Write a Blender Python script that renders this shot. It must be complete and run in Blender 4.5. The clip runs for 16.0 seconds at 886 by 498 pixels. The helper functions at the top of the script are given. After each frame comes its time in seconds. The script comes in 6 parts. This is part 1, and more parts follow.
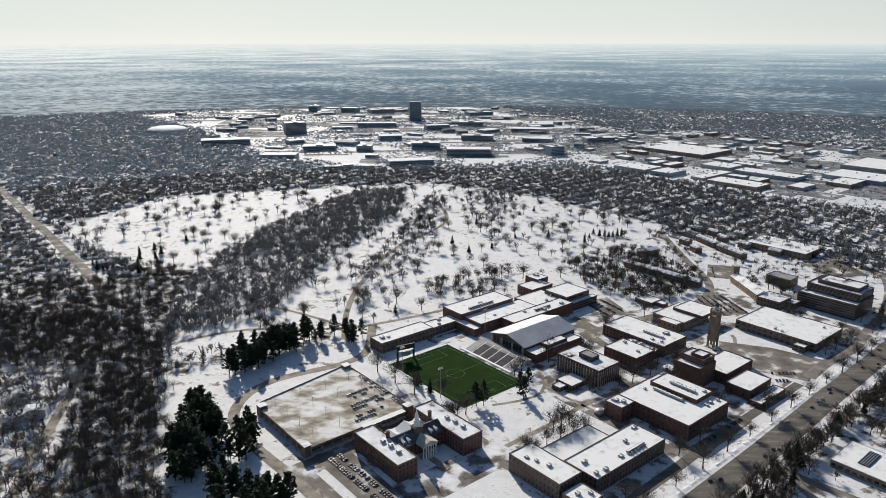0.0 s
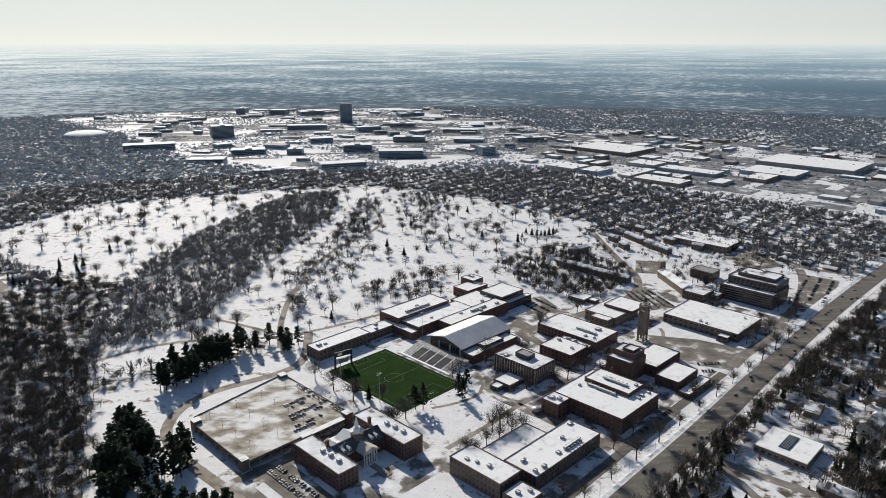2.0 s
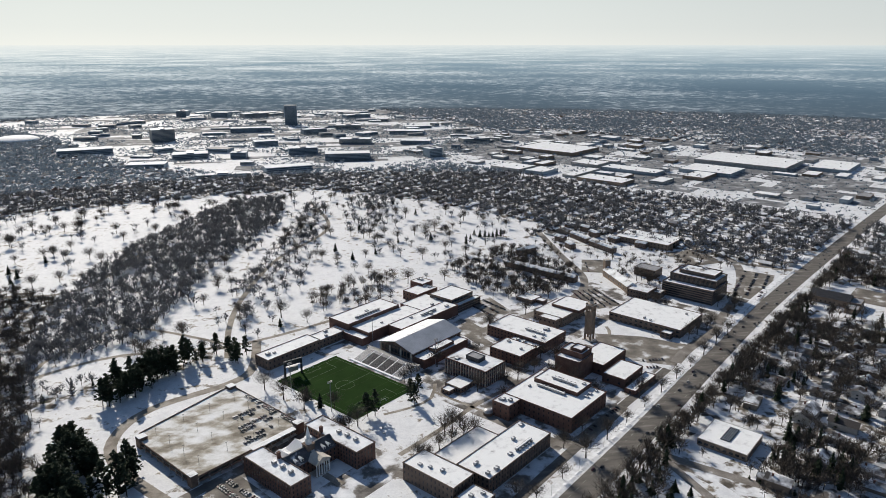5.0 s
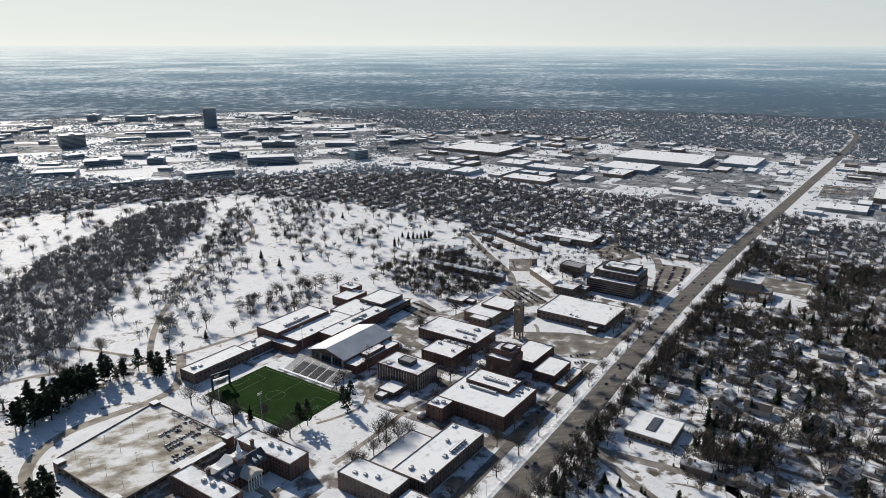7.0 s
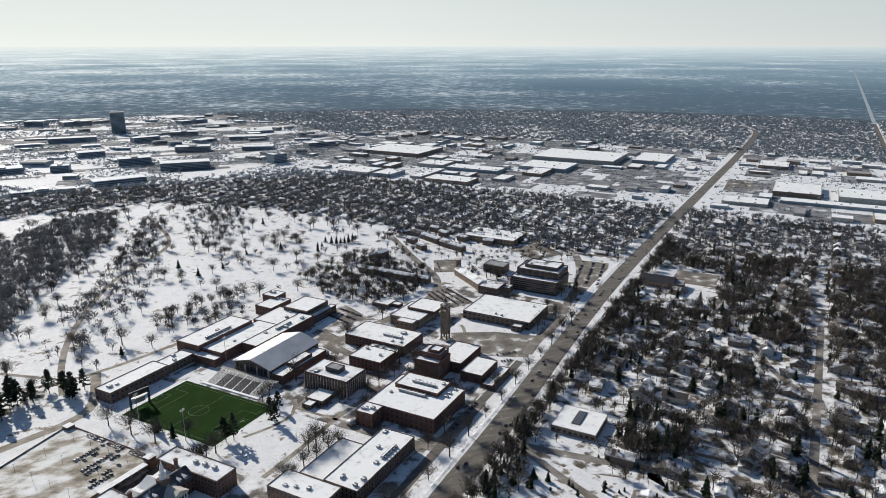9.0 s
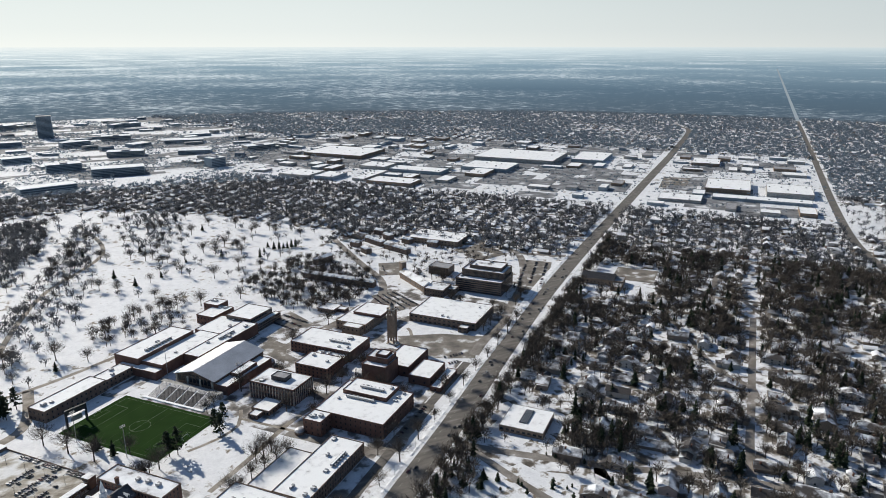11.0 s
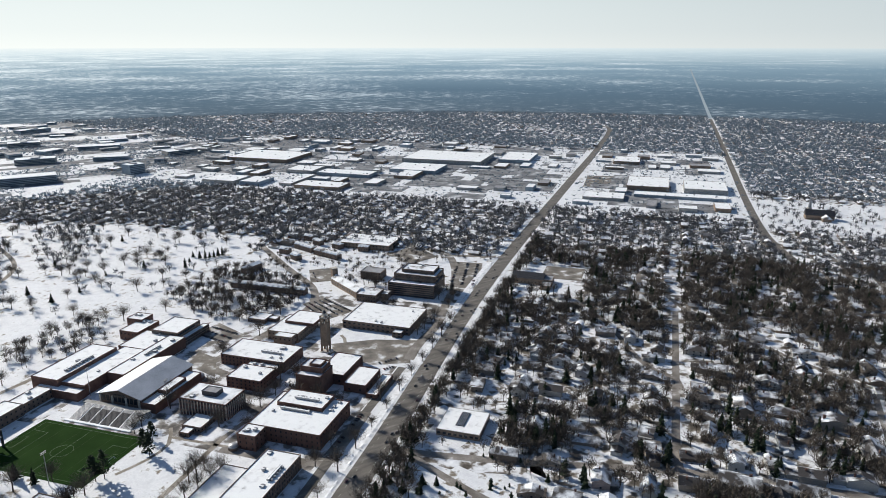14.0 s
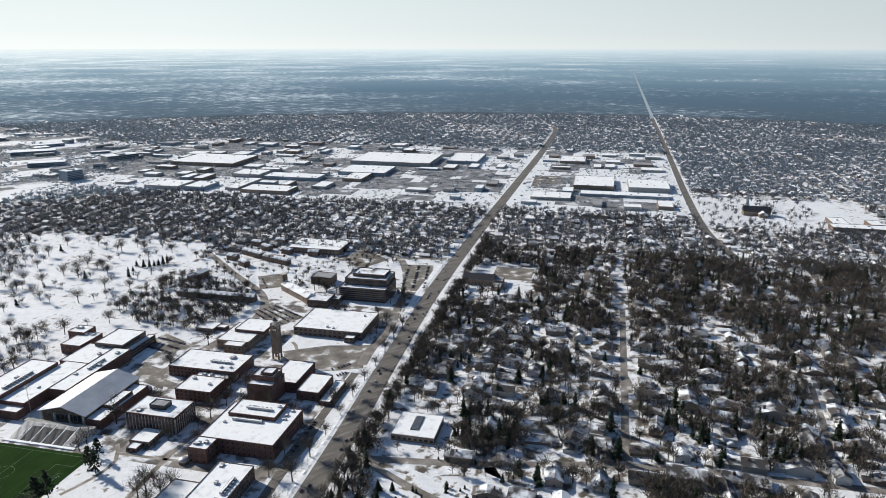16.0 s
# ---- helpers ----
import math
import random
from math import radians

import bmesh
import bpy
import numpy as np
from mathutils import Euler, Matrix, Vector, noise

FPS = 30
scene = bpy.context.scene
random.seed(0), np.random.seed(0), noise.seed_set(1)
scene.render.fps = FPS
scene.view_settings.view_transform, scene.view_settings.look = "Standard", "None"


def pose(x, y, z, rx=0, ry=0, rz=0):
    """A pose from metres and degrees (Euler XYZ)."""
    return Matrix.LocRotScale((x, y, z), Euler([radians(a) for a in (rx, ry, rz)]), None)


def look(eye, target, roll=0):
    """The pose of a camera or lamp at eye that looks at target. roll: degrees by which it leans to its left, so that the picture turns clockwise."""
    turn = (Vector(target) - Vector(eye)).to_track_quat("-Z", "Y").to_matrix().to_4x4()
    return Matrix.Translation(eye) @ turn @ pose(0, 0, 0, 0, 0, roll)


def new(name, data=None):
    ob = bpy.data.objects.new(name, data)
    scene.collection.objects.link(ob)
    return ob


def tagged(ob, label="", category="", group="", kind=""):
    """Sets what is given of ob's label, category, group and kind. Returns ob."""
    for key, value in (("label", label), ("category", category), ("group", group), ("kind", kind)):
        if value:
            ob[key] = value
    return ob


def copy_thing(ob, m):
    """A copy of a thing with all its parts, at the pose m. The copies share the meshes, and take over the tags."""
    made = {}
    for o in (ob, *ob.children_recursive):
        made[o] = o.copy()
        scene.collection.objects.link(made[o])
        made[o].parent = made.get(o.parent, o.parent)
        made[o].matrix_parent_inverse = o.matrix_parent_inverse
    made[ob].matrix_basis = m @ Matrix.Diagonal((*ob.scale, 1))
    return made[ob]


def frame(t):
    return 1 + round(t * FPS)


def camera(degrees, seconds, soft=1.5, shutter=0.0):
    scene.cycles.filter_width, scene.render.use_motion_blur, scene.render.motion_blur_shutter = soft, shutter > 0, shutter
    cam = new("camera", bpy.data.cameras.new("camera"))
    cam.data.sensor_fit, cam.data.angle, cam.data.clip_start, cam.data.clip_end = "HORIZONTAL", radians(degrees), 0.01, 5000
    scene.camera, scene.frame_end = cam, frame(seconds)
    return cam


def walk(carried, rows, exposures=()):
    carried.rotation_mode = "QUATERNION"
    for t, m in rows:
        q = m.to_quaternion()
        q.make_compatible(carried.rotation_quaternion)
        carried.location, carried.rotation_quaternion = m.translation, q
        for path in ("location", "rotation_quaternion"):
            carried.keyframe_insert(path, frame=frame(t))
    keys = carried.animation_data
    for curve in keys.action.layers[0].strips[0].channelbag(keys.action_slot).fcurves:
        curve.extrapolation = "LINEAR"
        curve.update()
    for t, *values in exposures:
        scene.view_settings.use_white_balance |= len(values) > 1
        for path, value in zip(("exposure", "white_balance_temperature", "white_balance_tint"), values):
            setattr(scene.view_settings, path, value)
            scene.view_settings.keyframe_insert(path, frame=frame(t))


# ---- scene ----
cam = camera(65.17, 16.0, soft=0.9)
PATH = [
    (0.0, pose(0.00, 0.00, 310.00, 73.51, 0, -0.000)),
    (0.5, pose(-0.00, -0.09, 311.09, 73.51, 0, -1.360)),
    (1.0, pose(-0.03, -0.17, 312.17, 73.51, 0, -2.810)),
    (1.5, pose(-0.09, -0.23, 313.21, 73.51, 0, -4.197)),
    (2.0, pose(-0.19, -0.29, 314.18, 73.51, 0, -5.604)),
    (2.5, pose(-0.30, -0.34, 315.07, 73.51, 0, -6.905)),
    (3.0, pose(-0.31, -0.41, 315.93, 73.51, 0, -8.013)),
    (3.5, pose(-0.26, -0.52, 316.76, 73.51, 0, -8.648)),
    (6.0, pose(0.55, -0.85, 321.20, 73.51, 0, -12.316)),
    (6.5, pose(0.49, -0.84, 322.23, 73.51, 0, -14.265)),
    (7.0, pose(0.40, -0.83, 323.29, 73.51, 0, -16.117)),
    (7.5, pose(0.31, -0.90, 324.34, 73.51, 0, -17.885)),
    (8.0, pose(0.18, -0.97, 325.40, 73.51, 0, -19.624)),
    (8.5, pose(-0.03, -1.08, 326.41, 73.51, 0, -21.226)),
    (9.0, pose(-0.25, -1.19, 327.42, 73.51, 0, -22.658)),
    (11.5, pose(-1.39, -1.35, 332.20, 73.51, 0, -28.407)),
    (12.0, pose(-1.62, -1.26, 333.15, 73.51, 0, -29.272)),
    (12.5, pose(-1.82, -1.20, 334.11, 73.51, 0, -30.215)),
    (13.0, pose(-2.09, -1.23, 335.10, 73.51, 0, -31.284)),
    (13.5, pose(-2.35, -1.34, 336.14, 73.51, 0, -32.360)),
    (14.0, pose(-2.65, -1.51, 337.26, 73.51, 0, -33.441)),
    (14.5, pose(-2.95, -1.72, 338.44, 73.51, 0, -34.507)),
    (15.0, pose(-3.22, -1.97, 339.65, 73.51, 0, -35.569)),
    (15.5, pose(-3.41, -2.24, 340.86, 73.51, 0, -36.637)),
    (16.0, pose(-3.58, -2.58, 342.02, 73.51, 0, -37.699)),
]
EXPOSURES = [(0.0, -0.02, 6700, 10), (6.0, -0.02, 6620, 10), (11.0, 0.09, 6500, 9), (16.0, 0.20, 6390, 9)]
walk(cam, PATH, EXPOSURES)

# ---------------------------------------------------------------- light
SUN_AZ, SUN_EL = -18.0, 30.0
world = bpy.data.worlds.new("winter_sky")
scene.world = world
world.use_nodes = True
wn = world.node_tree.nodes
sky = wn.new("ShaderNodeTexSky")
sky.sky_type = "NISHITA"
sky.sun_disc = False
sky.sun_elevation, sky.sun_rotation = radians(SUN_EL), radians(SUN_AZ)
sky.altitude, sky.air_density, sky.dust_density, sky.ozone_density = 300, 1.0, 0.4, 1.5
wn["Background"].inputs["Strength"].default_value = 0.082
veil = wn.new("ShaderNodeHueSaturation")
veil.inputs["Saturation"].default_value = 1.05
world.node_tree.links.new(sky.outputs["Color"], veil.inputs["Color"])
world.node_tree.links.new(veil.outputs["Color"], wn["Background"].inputs["Color"])
sun = new("sun", bpy.data.lights.new("sun", "SUN"))
sun.data.energy, sun.data.angle, sun.data.color = 4.8, radians(0.6), (1.0, 0.94, 0.845)
to_sun = Vector((math.sin(radians(SUN_AZ)) * math.cos(radians(SUN_EL)), math.cos(radians(SUN_AZ)) * math.cos(radians(SUN_EL)), math.sin(radians(SUN_EL))))
sun.matrix_world = look(to_sun * 900, (0, 0, 0))

# ---------------------------------------------------------------- materials


def mat(name):
    m = bpy.data.materials.new(name)
    m.use_nodes = True
    return m, m.node_tree.nodes, m.node_tree.links, m.node_tree.nodes["Principled BSDF"]


def noise_tex(n, l, scale, detail=3.0, stretch=None, rough=0.55, coord="Object"):
    tc = n.new("ShaderNodeTexCoord")
    tex = n.new("ShaderNodeTexNoise")
    tex.inputs["Scale"].default_value, tex.inputs["Detail"].default_value, tex.inputs["Roughness"].default_value = scale, detail, rough
    if coord == "World":
        g = n.new("ShaderNodeNewGeometry")
        src = g.outputs["Position"]
    else:
        src = tc.outputs[coord]
    if stretch:
        mp = n.new("ShaderNodeMapping")
        mp.inputs["Scale"].default_value = stretch[:3]
        if len(stretch) > 3:
            mp.inputs["Rotation"].default_value = (0, 0, radians(stretch[3]))
        l.new(src, mp.inputs["Vector"])
        src = mp.outputs["Vector"]
    l.new(src, tex.inputs["Vector"])
    return tex.outputs["Fac"]


def ramp(n, l, fac, stops):
    r = n.new("ShaderNodeValToRGB")
    e = r.color_ramp.elements
    while len(e) < len(stops):
        e.new(0.5)
    for k, (pos, col) in enumerate(stops):
        e[k].position, e[k].color = pos, (*col, 1)
    l.new(fac, r.inputs["Fac"])
    return r.outputs["Color"]


def mix(n, l, fac, a, b, how="MIX"):
    x = n.new("ShaderNodeMix")
    x.data_type, x.blend_type = "RGBA", how
    for sock, val in (("Factor", fac), ("A", a), ("B", b)):
        s = [i for i in x.inputs if i.name == sock and i.type == ("VALUE" if sock == "Factor" else "RGBA")][0]
        if isinstance(val, (int, float)):
            s.default_value = val
        elif isinstance(val, tuple):
            s.default_value = (*val, 1)
        else:
            l.new(val, s)
    return [o for o in x.outputs if o.type == "RGBA"][0]


def bump(n, l, p, height, strength=0.4, distance=0.3):
    b = n.new("ShaderNodeBump")
    b.inputs["Strength"].default_value, b.inputs["Distance"].default_value = strength, distance
    l.new(height, b.inputs["Height"])
    l.new(b.outputs["Normal"], p.inputs["Normal"])


def rough_mat(name, stops, scale, rough=0.85, fine=None, stretch=None, coord="World", bumpy=0.0, metal=0.0):
    """A surface whose colour wanders between the stops, with a finer grain over it."""
    m, n, l, p = mat(name)
    f = noise_tex(n, l, scale, 5, stretch, coord=coord)
    col = ramp(n, l, f, stops)
    if fine:
        g = noise_tex(n, l, fine, 4, None, coord=coord)
        col = mix(n, l, 0.35, col, ramp(n, l, g, [(0.3, (0.35, 0.35, 0.35)), (0.7, (0.75, 0.75, 0.75))]), "OVERLAY")
        if bumpy:
            bump(n, l, p, g, bumpy)
    l.new(col, p.inputs["Base Color"])
    p.inputs["Roughness"].default_value, p.inputs["Metallic"].default_value = rough, metal
    p.inputs["Specular IOR Level"].default_value = 0.15
    return m


def island_mat(name, stops, rough=0.9, grain=0.8, which="Random Per Island"):
    """Each loose piece takes its own tone."""
    m, n, l, p = mat(name)
    if which == "object":
        src = n.new("ShaderNodeObjectInfo").outputs["Random"]
    else:
        src = n.new("ShaderNodeNewGeometry").outputs["Random Per Island"]
    col = ramp(n, l, src, stops)
    g = noise_tex(n, l, grain, 4, None, coord="World")
    col = mix(n, l, 0.4, col, ramp(n, l, g, [(0.3, (0.3, 0.3, 0.3)), (0.7, (0.7, 0.7, 0.7))]), "OVERLAY")
    l.new(col, p.inputs["Base Color"])
    p.inputs["Roughness"].default_value = rough
    p.inputs["Specular IOR Level"].default_value = 0.25
    return m


def ground_mat():
    m, n, l, p = mat("snowy_ground")
    big = noise_tex(n, l, 0.012, 5, None, coord="World")
    mid = noise_tex(n, l, 0.09, 6, None, 0.65, coord="World")
    fine = noise_tex(n, l, 0.7, 4, None, coord="World")
    snow = mix(n, l, 1.0, ramp(n, l, fine, [(0.3, (0.70, 0.71, 0.73)), (0.7, (0.82, 0.83, 0.84))]), ramp(n, l, mid, [(0.35, (0.84, 0.84, 0.85)), (0.6, (1.0, 1.0, 1.0))]), "MULTIPLY")
    soil = ramp(n, l, fine, [(0.3, (0.12, 0.10, 0.075)), (0.7, (0.26, 0.22, 0.17))])
    s = n.new("ShaderNodeMath")
    s.operation = "MULTIPLY_ADD"
    l.new(big, s.inputs[0])
    s.inputs[1].default_value = 0.45
    l.new(mid, s.inputs[2])
    bare = ramp(n, l, s.outputs[0], [(0.80, (0, 0, 0)), (0.90, (1, 1, 1))])
    l.new(mix(n, l, bare, snow, soil), p.inputs["Base Color"])
    p.inputs["Roughness"].default_value = 0.75
    p.inputs["Specular IOR Level"].default_value = 0.25
    bump(n, l, p, mid, 0.5, 1.2)
    return m


def backdrop_mat():
    """Far land, glowing: woods and open snow, winter haze painted in, paling into the sky."""
    m, n, l, p = mat("far_land")
    uv = n.new("ShaderNodeUVMap")
    uv.uv_map = "far"
    sep = n.new("ShaderNodeSeparateXYZ")
    l.new(uv.outputs["UV"], sep.inputs[0])
    v = sep.outputs["Y"]

    land = n.new("ShaderNodeUVMap")
    land.uv_map = "land"

    def patches(scale, detail, rough):
        t = n.new("ShaderNodeTexNoise")
        t.inputs["Scale"].default_value, t.inputs["Detail"].default_value, t.inputs["Roughness"].default_value = scale, detail, rough
        l.new(land.outputs["UV"], t.inputs["Vector"])
        return t.outputs["Fac"]

    def weigh(value, by, plus):
        s = n.new("ShaderNodeMath")
        s.operation = "MULTIPLY_ADD"
        l.new(value, s.inputs[0])
        s.inputs[1].default_value = by
        if isinstance(plus, float):
            s.inputs[2].default_value = plus
        else:
            l.new(plus, s.inputs[2])
        return s.outputs[0]
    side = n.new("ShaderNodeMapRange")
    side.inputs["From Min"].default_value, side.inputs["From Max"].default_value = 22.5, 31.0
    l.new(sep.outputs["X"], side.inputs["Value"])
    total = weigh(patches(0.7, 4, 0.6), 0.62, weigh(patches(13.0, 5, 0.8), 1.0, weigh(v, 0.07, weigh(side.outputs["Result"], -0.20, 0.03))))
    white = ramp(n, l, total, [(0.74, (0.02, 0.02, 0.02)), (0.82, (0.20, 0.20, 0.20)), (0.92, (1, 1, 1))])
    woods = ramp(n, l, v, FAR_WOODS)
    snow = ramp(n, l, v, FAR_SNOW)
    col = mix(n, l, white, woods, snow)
    # painted haze light: brighter on the sun's side, dimmer away from it
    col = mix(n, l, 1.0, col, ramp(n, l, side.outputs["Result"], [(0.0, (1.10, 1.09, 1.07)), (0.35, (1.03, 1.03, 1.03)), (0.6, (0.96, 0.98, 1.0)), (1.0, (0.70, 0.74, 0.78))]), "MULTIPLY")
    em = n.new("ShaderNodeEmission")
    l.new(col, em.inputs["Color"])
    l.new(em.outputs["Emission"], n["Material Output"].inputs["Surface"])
    return m


# Haze is mixed into both ramps: the colours pale with distance
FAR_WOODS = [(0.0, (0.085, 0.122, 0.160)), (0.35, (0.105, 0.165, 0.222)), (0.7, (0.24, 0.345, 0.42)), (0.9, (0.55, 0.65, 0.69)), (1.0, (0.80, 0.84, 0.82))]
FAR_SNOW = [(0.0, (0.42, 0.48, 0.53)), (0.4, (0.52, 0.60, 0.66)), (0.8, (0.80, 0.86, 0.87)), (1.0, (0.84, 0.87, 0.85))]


def haze_mat():
    """Pale winter haze painted as a glowing band over the horizon, whitest towards the sun."""
    m, n, l, p = mat("horizon_haze")
    uv = n.new("ShaderNodeUVMap")
    uv.uv_map = "far"
    sep = n.new("ShaderNodeSeparateXYZ")
    l.new(uv.outputs["UV"], sep.inputs[0])
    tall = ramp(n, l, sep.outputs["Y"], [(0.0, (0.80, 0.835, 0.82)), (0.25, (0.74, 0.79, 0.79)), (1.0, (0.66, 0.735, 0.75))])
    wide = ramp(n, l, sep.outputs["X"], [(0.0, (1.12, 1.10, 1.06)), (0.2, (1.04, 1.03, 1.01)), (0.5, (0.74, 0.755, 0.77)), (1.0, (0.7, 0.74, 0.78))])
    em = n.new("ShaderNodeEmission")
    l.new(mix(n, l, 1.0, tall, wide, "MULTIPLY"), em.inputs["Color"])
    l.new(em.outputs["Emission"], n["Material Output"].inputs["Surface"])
    return m


SNOW = rough_mat("roof_snow", [(0.27, (0.40, 0.40, 0.40)), (0.34, (0.68, 0.685, 0.69)), (0.46, (0.81, 0.82, 0.82)), (1.0, (0.86, 0.865, 0.87))], 0.14, 0.7, 0.9)
SNOW_THIN = rough_mat("thin_roof_snow", [(0.36, (0.16, 0.15, 0.145)), (0.43, (0.62, 0.63, 0.65)), (0.6, (0.80, 0.82, 0.84))], 0.07, 0.75, 0.8)
MEMBRANE = rough_mat("grey_roof_membrane", [(0.3, (0.20, 0.20, 0.21)), (0.7, (0.34, 0.34, 0.35))], 0.15, 0.7, 1.5)
METAL_ROOF = rough_mat("brushed_steel_roof", [(0.3, (0.34, 0.35, 0.37)), (0.7, (0.48, 0.49, 0.51))], 0.06, 0.38, 0.9, metal=0.5)
BRICK = rough_mat("dark_red_brick", [(0.3, (0.105, 0.060, 0.049)), (0.7, (0.170, 0.100, 0.080))], 0.2, 0.9, 3.0)
BRICK_TAN = rough_mat("tan_brick", [(0.3, (0.19, 0.14, 0.105)), (0.7, (0.28, 0.215, 0.165))], 0.2, 0.9, 3.0)
BRICK_BROWN = rough_mat("brown_brick", [(0.3, (0.115, 0.084, 0.069)), (0.7, (0.185, 0.140, 0.114))], 0.2, 0.9, 3.0)
CONCRETE = rough_mat("weathered_concrete", [(0.3, (0.24, 0.235, 0.22)), (0.7, (0.40, 0.39, 0.37))], 0.25, 0.85, 2.0)
STONE = rough_mat("pale_limestone", [(0.3, (0.42, 0.38, 0.33)), (0.7, (0.56, 0.52, 0.46))], 0.3, 0.85, 2.5)
WHITE_PAINT = rough_mat("white_paint", [(0.3, (0.68, 0.68, 0.67)), (0.7, (0.80, 0.80, 0.79))], 0.4, 0.5, 3.0)
DARK_METAL = rough_mat("dark_metal", [(0.3, (0.04, 0.04, 0.045)), (0.7, (0.08, 0.08, 0.085))], 0.6, 0.5, 4.0, metal=0.4)
UNIT_METAL = rough_mat("galvanised_metal", [(0.3, (0.25, 0.25, 0.26)), (0.7, (0.42, 0.42, 0.43))], 0.6, 0.5, 4.0, metal=0.5)
SLATE = rough_mat("slate_roof", [(0.35, (0.05, 0.052, 0.06)), (0.6, (0.11, 0.11, 0.12)), (0.68, (0.7, 0.72, 0.74))], 0.11, 0.7, 1.2)
ASPHALT = rough_mat("salted_asphalt", [(0.3, (0.090, 0.083, 0.076)), (0.6, (0.16, 0.147, 0.133)), (0.76, (0.32, 0.307, 0.295))], 0.09, 0.85, 1.2, stretch=(0.35, 2.0, 1, -39.5))
ASPHALT_LOT = rough_mat("swept_parking_asphalt", [(0.35, (0.11, 0.10, 0.09)), (0.55, (0.21, 0.19, 0.165)), (0.68, (0.68, 0.69, 0.70))], 0.05, 0.85, 0.8, stretch=(1, 1, 1, 20))
DECK_TOP = rough_mat("ploughed_snowy_concrete", [(0.34, (0.19, 0.165, 0.13)), (0.46, (0.38, 0.35, 0.30)), (0.56, (0.66, 0.655, 0.64)), (0.68, (0.78, 0.78, 0.78))], 0.05, 0.85, 0.9, stretch=(1.0, 1.5, 1, 15))
STREET = rough_mat("packed_snow_street", [(0.35, (0.13, 0.115, 0.10)), (0.6, (0.26, 0.24, 0.22)), (0.7, (0.6, 0.6, 0.6))], 0.05, 0.85, 0.8)
PATH_MAT = rough_mat("cleared_path", [(0.35, (0.19, 0.165, 0.135)), (0.65, (0.36, 0.33, 0.29))], 0.08, 0.9, 0.8)
SNOWBANK = rough_mat("ploughed_snowbank", [(0.3, (0.58, 0.585, 0.59)), (0.6, (0.82, 0.83, 0.85))], 0.2, 0.75, 1.0)
TURF = rough_mat("green_turf", [(0.3, (0.010, 0.029, 0.005)), (0.7, (0.016, 0.042, 0.008))], 0.05, 1.0, 2.0)
TURF.node_tree.nodes["Principled BSDF"].inputs["Specular IOR Level"].default_value = 0.05
LINE = rough_mat("line_paint", [(0.3, (0.45, 0.5, 0.42)), (0.7, (0.60, 0.64, 0.56))], 0.3, 0.8)
PITCH_LINE = rough_mat("faded_pitch_line", [(0.3, (0.10, 0.14, 0.085)), (0.7, (0.17, 0.21, 0.14))], 0.3, 0.9)
PLAZA = rough_mat("trodden_paving", [(0.37, (0.10, 0.092, 0.085)), (0.46, (0.22, 0.205, 0.19)), (0.52, (0.62, 0.63, 0.65)), (0.66, (0.80, 0.81, 0.83))], 0.055, 0.85, 0.5)
LINE_FAINT = rough_mat("faint_yellow_line_paint", [(0.3, (0.03, 0.055, 0.012)), (0.7, (0.045, 0.07, 0.016))], 0.3, 0.8)
BARK = rough_mat("winter_bark", [(0.3, (0.045, 0.037, 0.031)), (0.7, (0.095, 0.08, 0.068))], 0.5, 0.95)
TWIG = island_mat("bare_twigs", [(0.0, (0.060, 0.050, 0.044)), (0.6, (0.10, 0.085, 0.072)), (1.0, (0.15, 0.123, 0.098))])
NEEDLE = island_mat("pine_needles", [(0.0, (0.016, 0.026, 0.015)), (0.7, (0.032, 0.046, 0.024)), (1.0, (0.055, 0.066, 0.036))])
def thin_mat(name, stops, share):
    """Thin twigs that let some light from behind through, lifting darks like haze."""
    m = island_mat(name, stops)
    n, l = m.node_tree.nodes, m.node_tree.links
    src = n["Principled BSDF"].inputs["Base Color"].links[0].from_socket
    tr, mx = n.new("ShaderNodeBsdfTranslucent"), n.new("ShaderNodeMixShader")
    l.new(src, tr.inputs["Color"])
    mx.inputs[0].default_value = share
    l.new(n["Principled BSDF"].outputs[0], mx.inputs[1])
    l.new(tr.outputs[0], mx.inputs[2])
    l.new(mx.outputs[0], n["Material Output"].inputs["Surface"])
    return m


# Bare twigs at middle distance, their colour shifted to blue grey for haze
HAZED_MID_TWIG = thin_mat("frosted_bare_twigs", [(0.0, (0.072, 0.078, 0.090)), (0.6, (0.105, 0.112, 0.125)), (1.0, (0.145, 0.15, 0.158))], 0.4)
# Far woods: distance haze painted in as a paler, bluer twig colour
HAZED_FAR_TWIG = thin_mat("far_bare_woods", [(0.0, (0.115, 0.152, 0.192)), (0.6, (0.155, 0.197, 0.242)), (1.0, (0.21, 0.253, 0.297))], 0.5)
HOUSE_WALL = island_mat("house_siding", [(0.0, (0.10, 0.075, 0.06)), (0.35, (0.22, 0.19, 0.16)), (0.6, (0.34, 0.33, 0.31)), (0.85, (0.5, 0.5, 0.49)), (1.0, (0.16, 0.08, 0.06))], grain=2.0)
HOUSE_WALL_OB = island_mat("house_cladding", [(0.0, (0.10, 0.075, 0.06)), (0.35, (0.22, 0.19, 0.16)), (0.6, (0.34, 0.33, 0.31)), (0.85, (0.5, 0.5, 0.49)), (1.0, (0.16, 0.08, 0.06))], grain=2.0, which="object")
HOUSE_ROOF = rough_mat("snowy_shingles", [(0.44, (0.070, 0.064, 0.062)), (0.53, (0.35, 0.36, 0.38)), (0.62, (0.80, 0.82, 0.84))], 0.08, 0.8, 1.2)
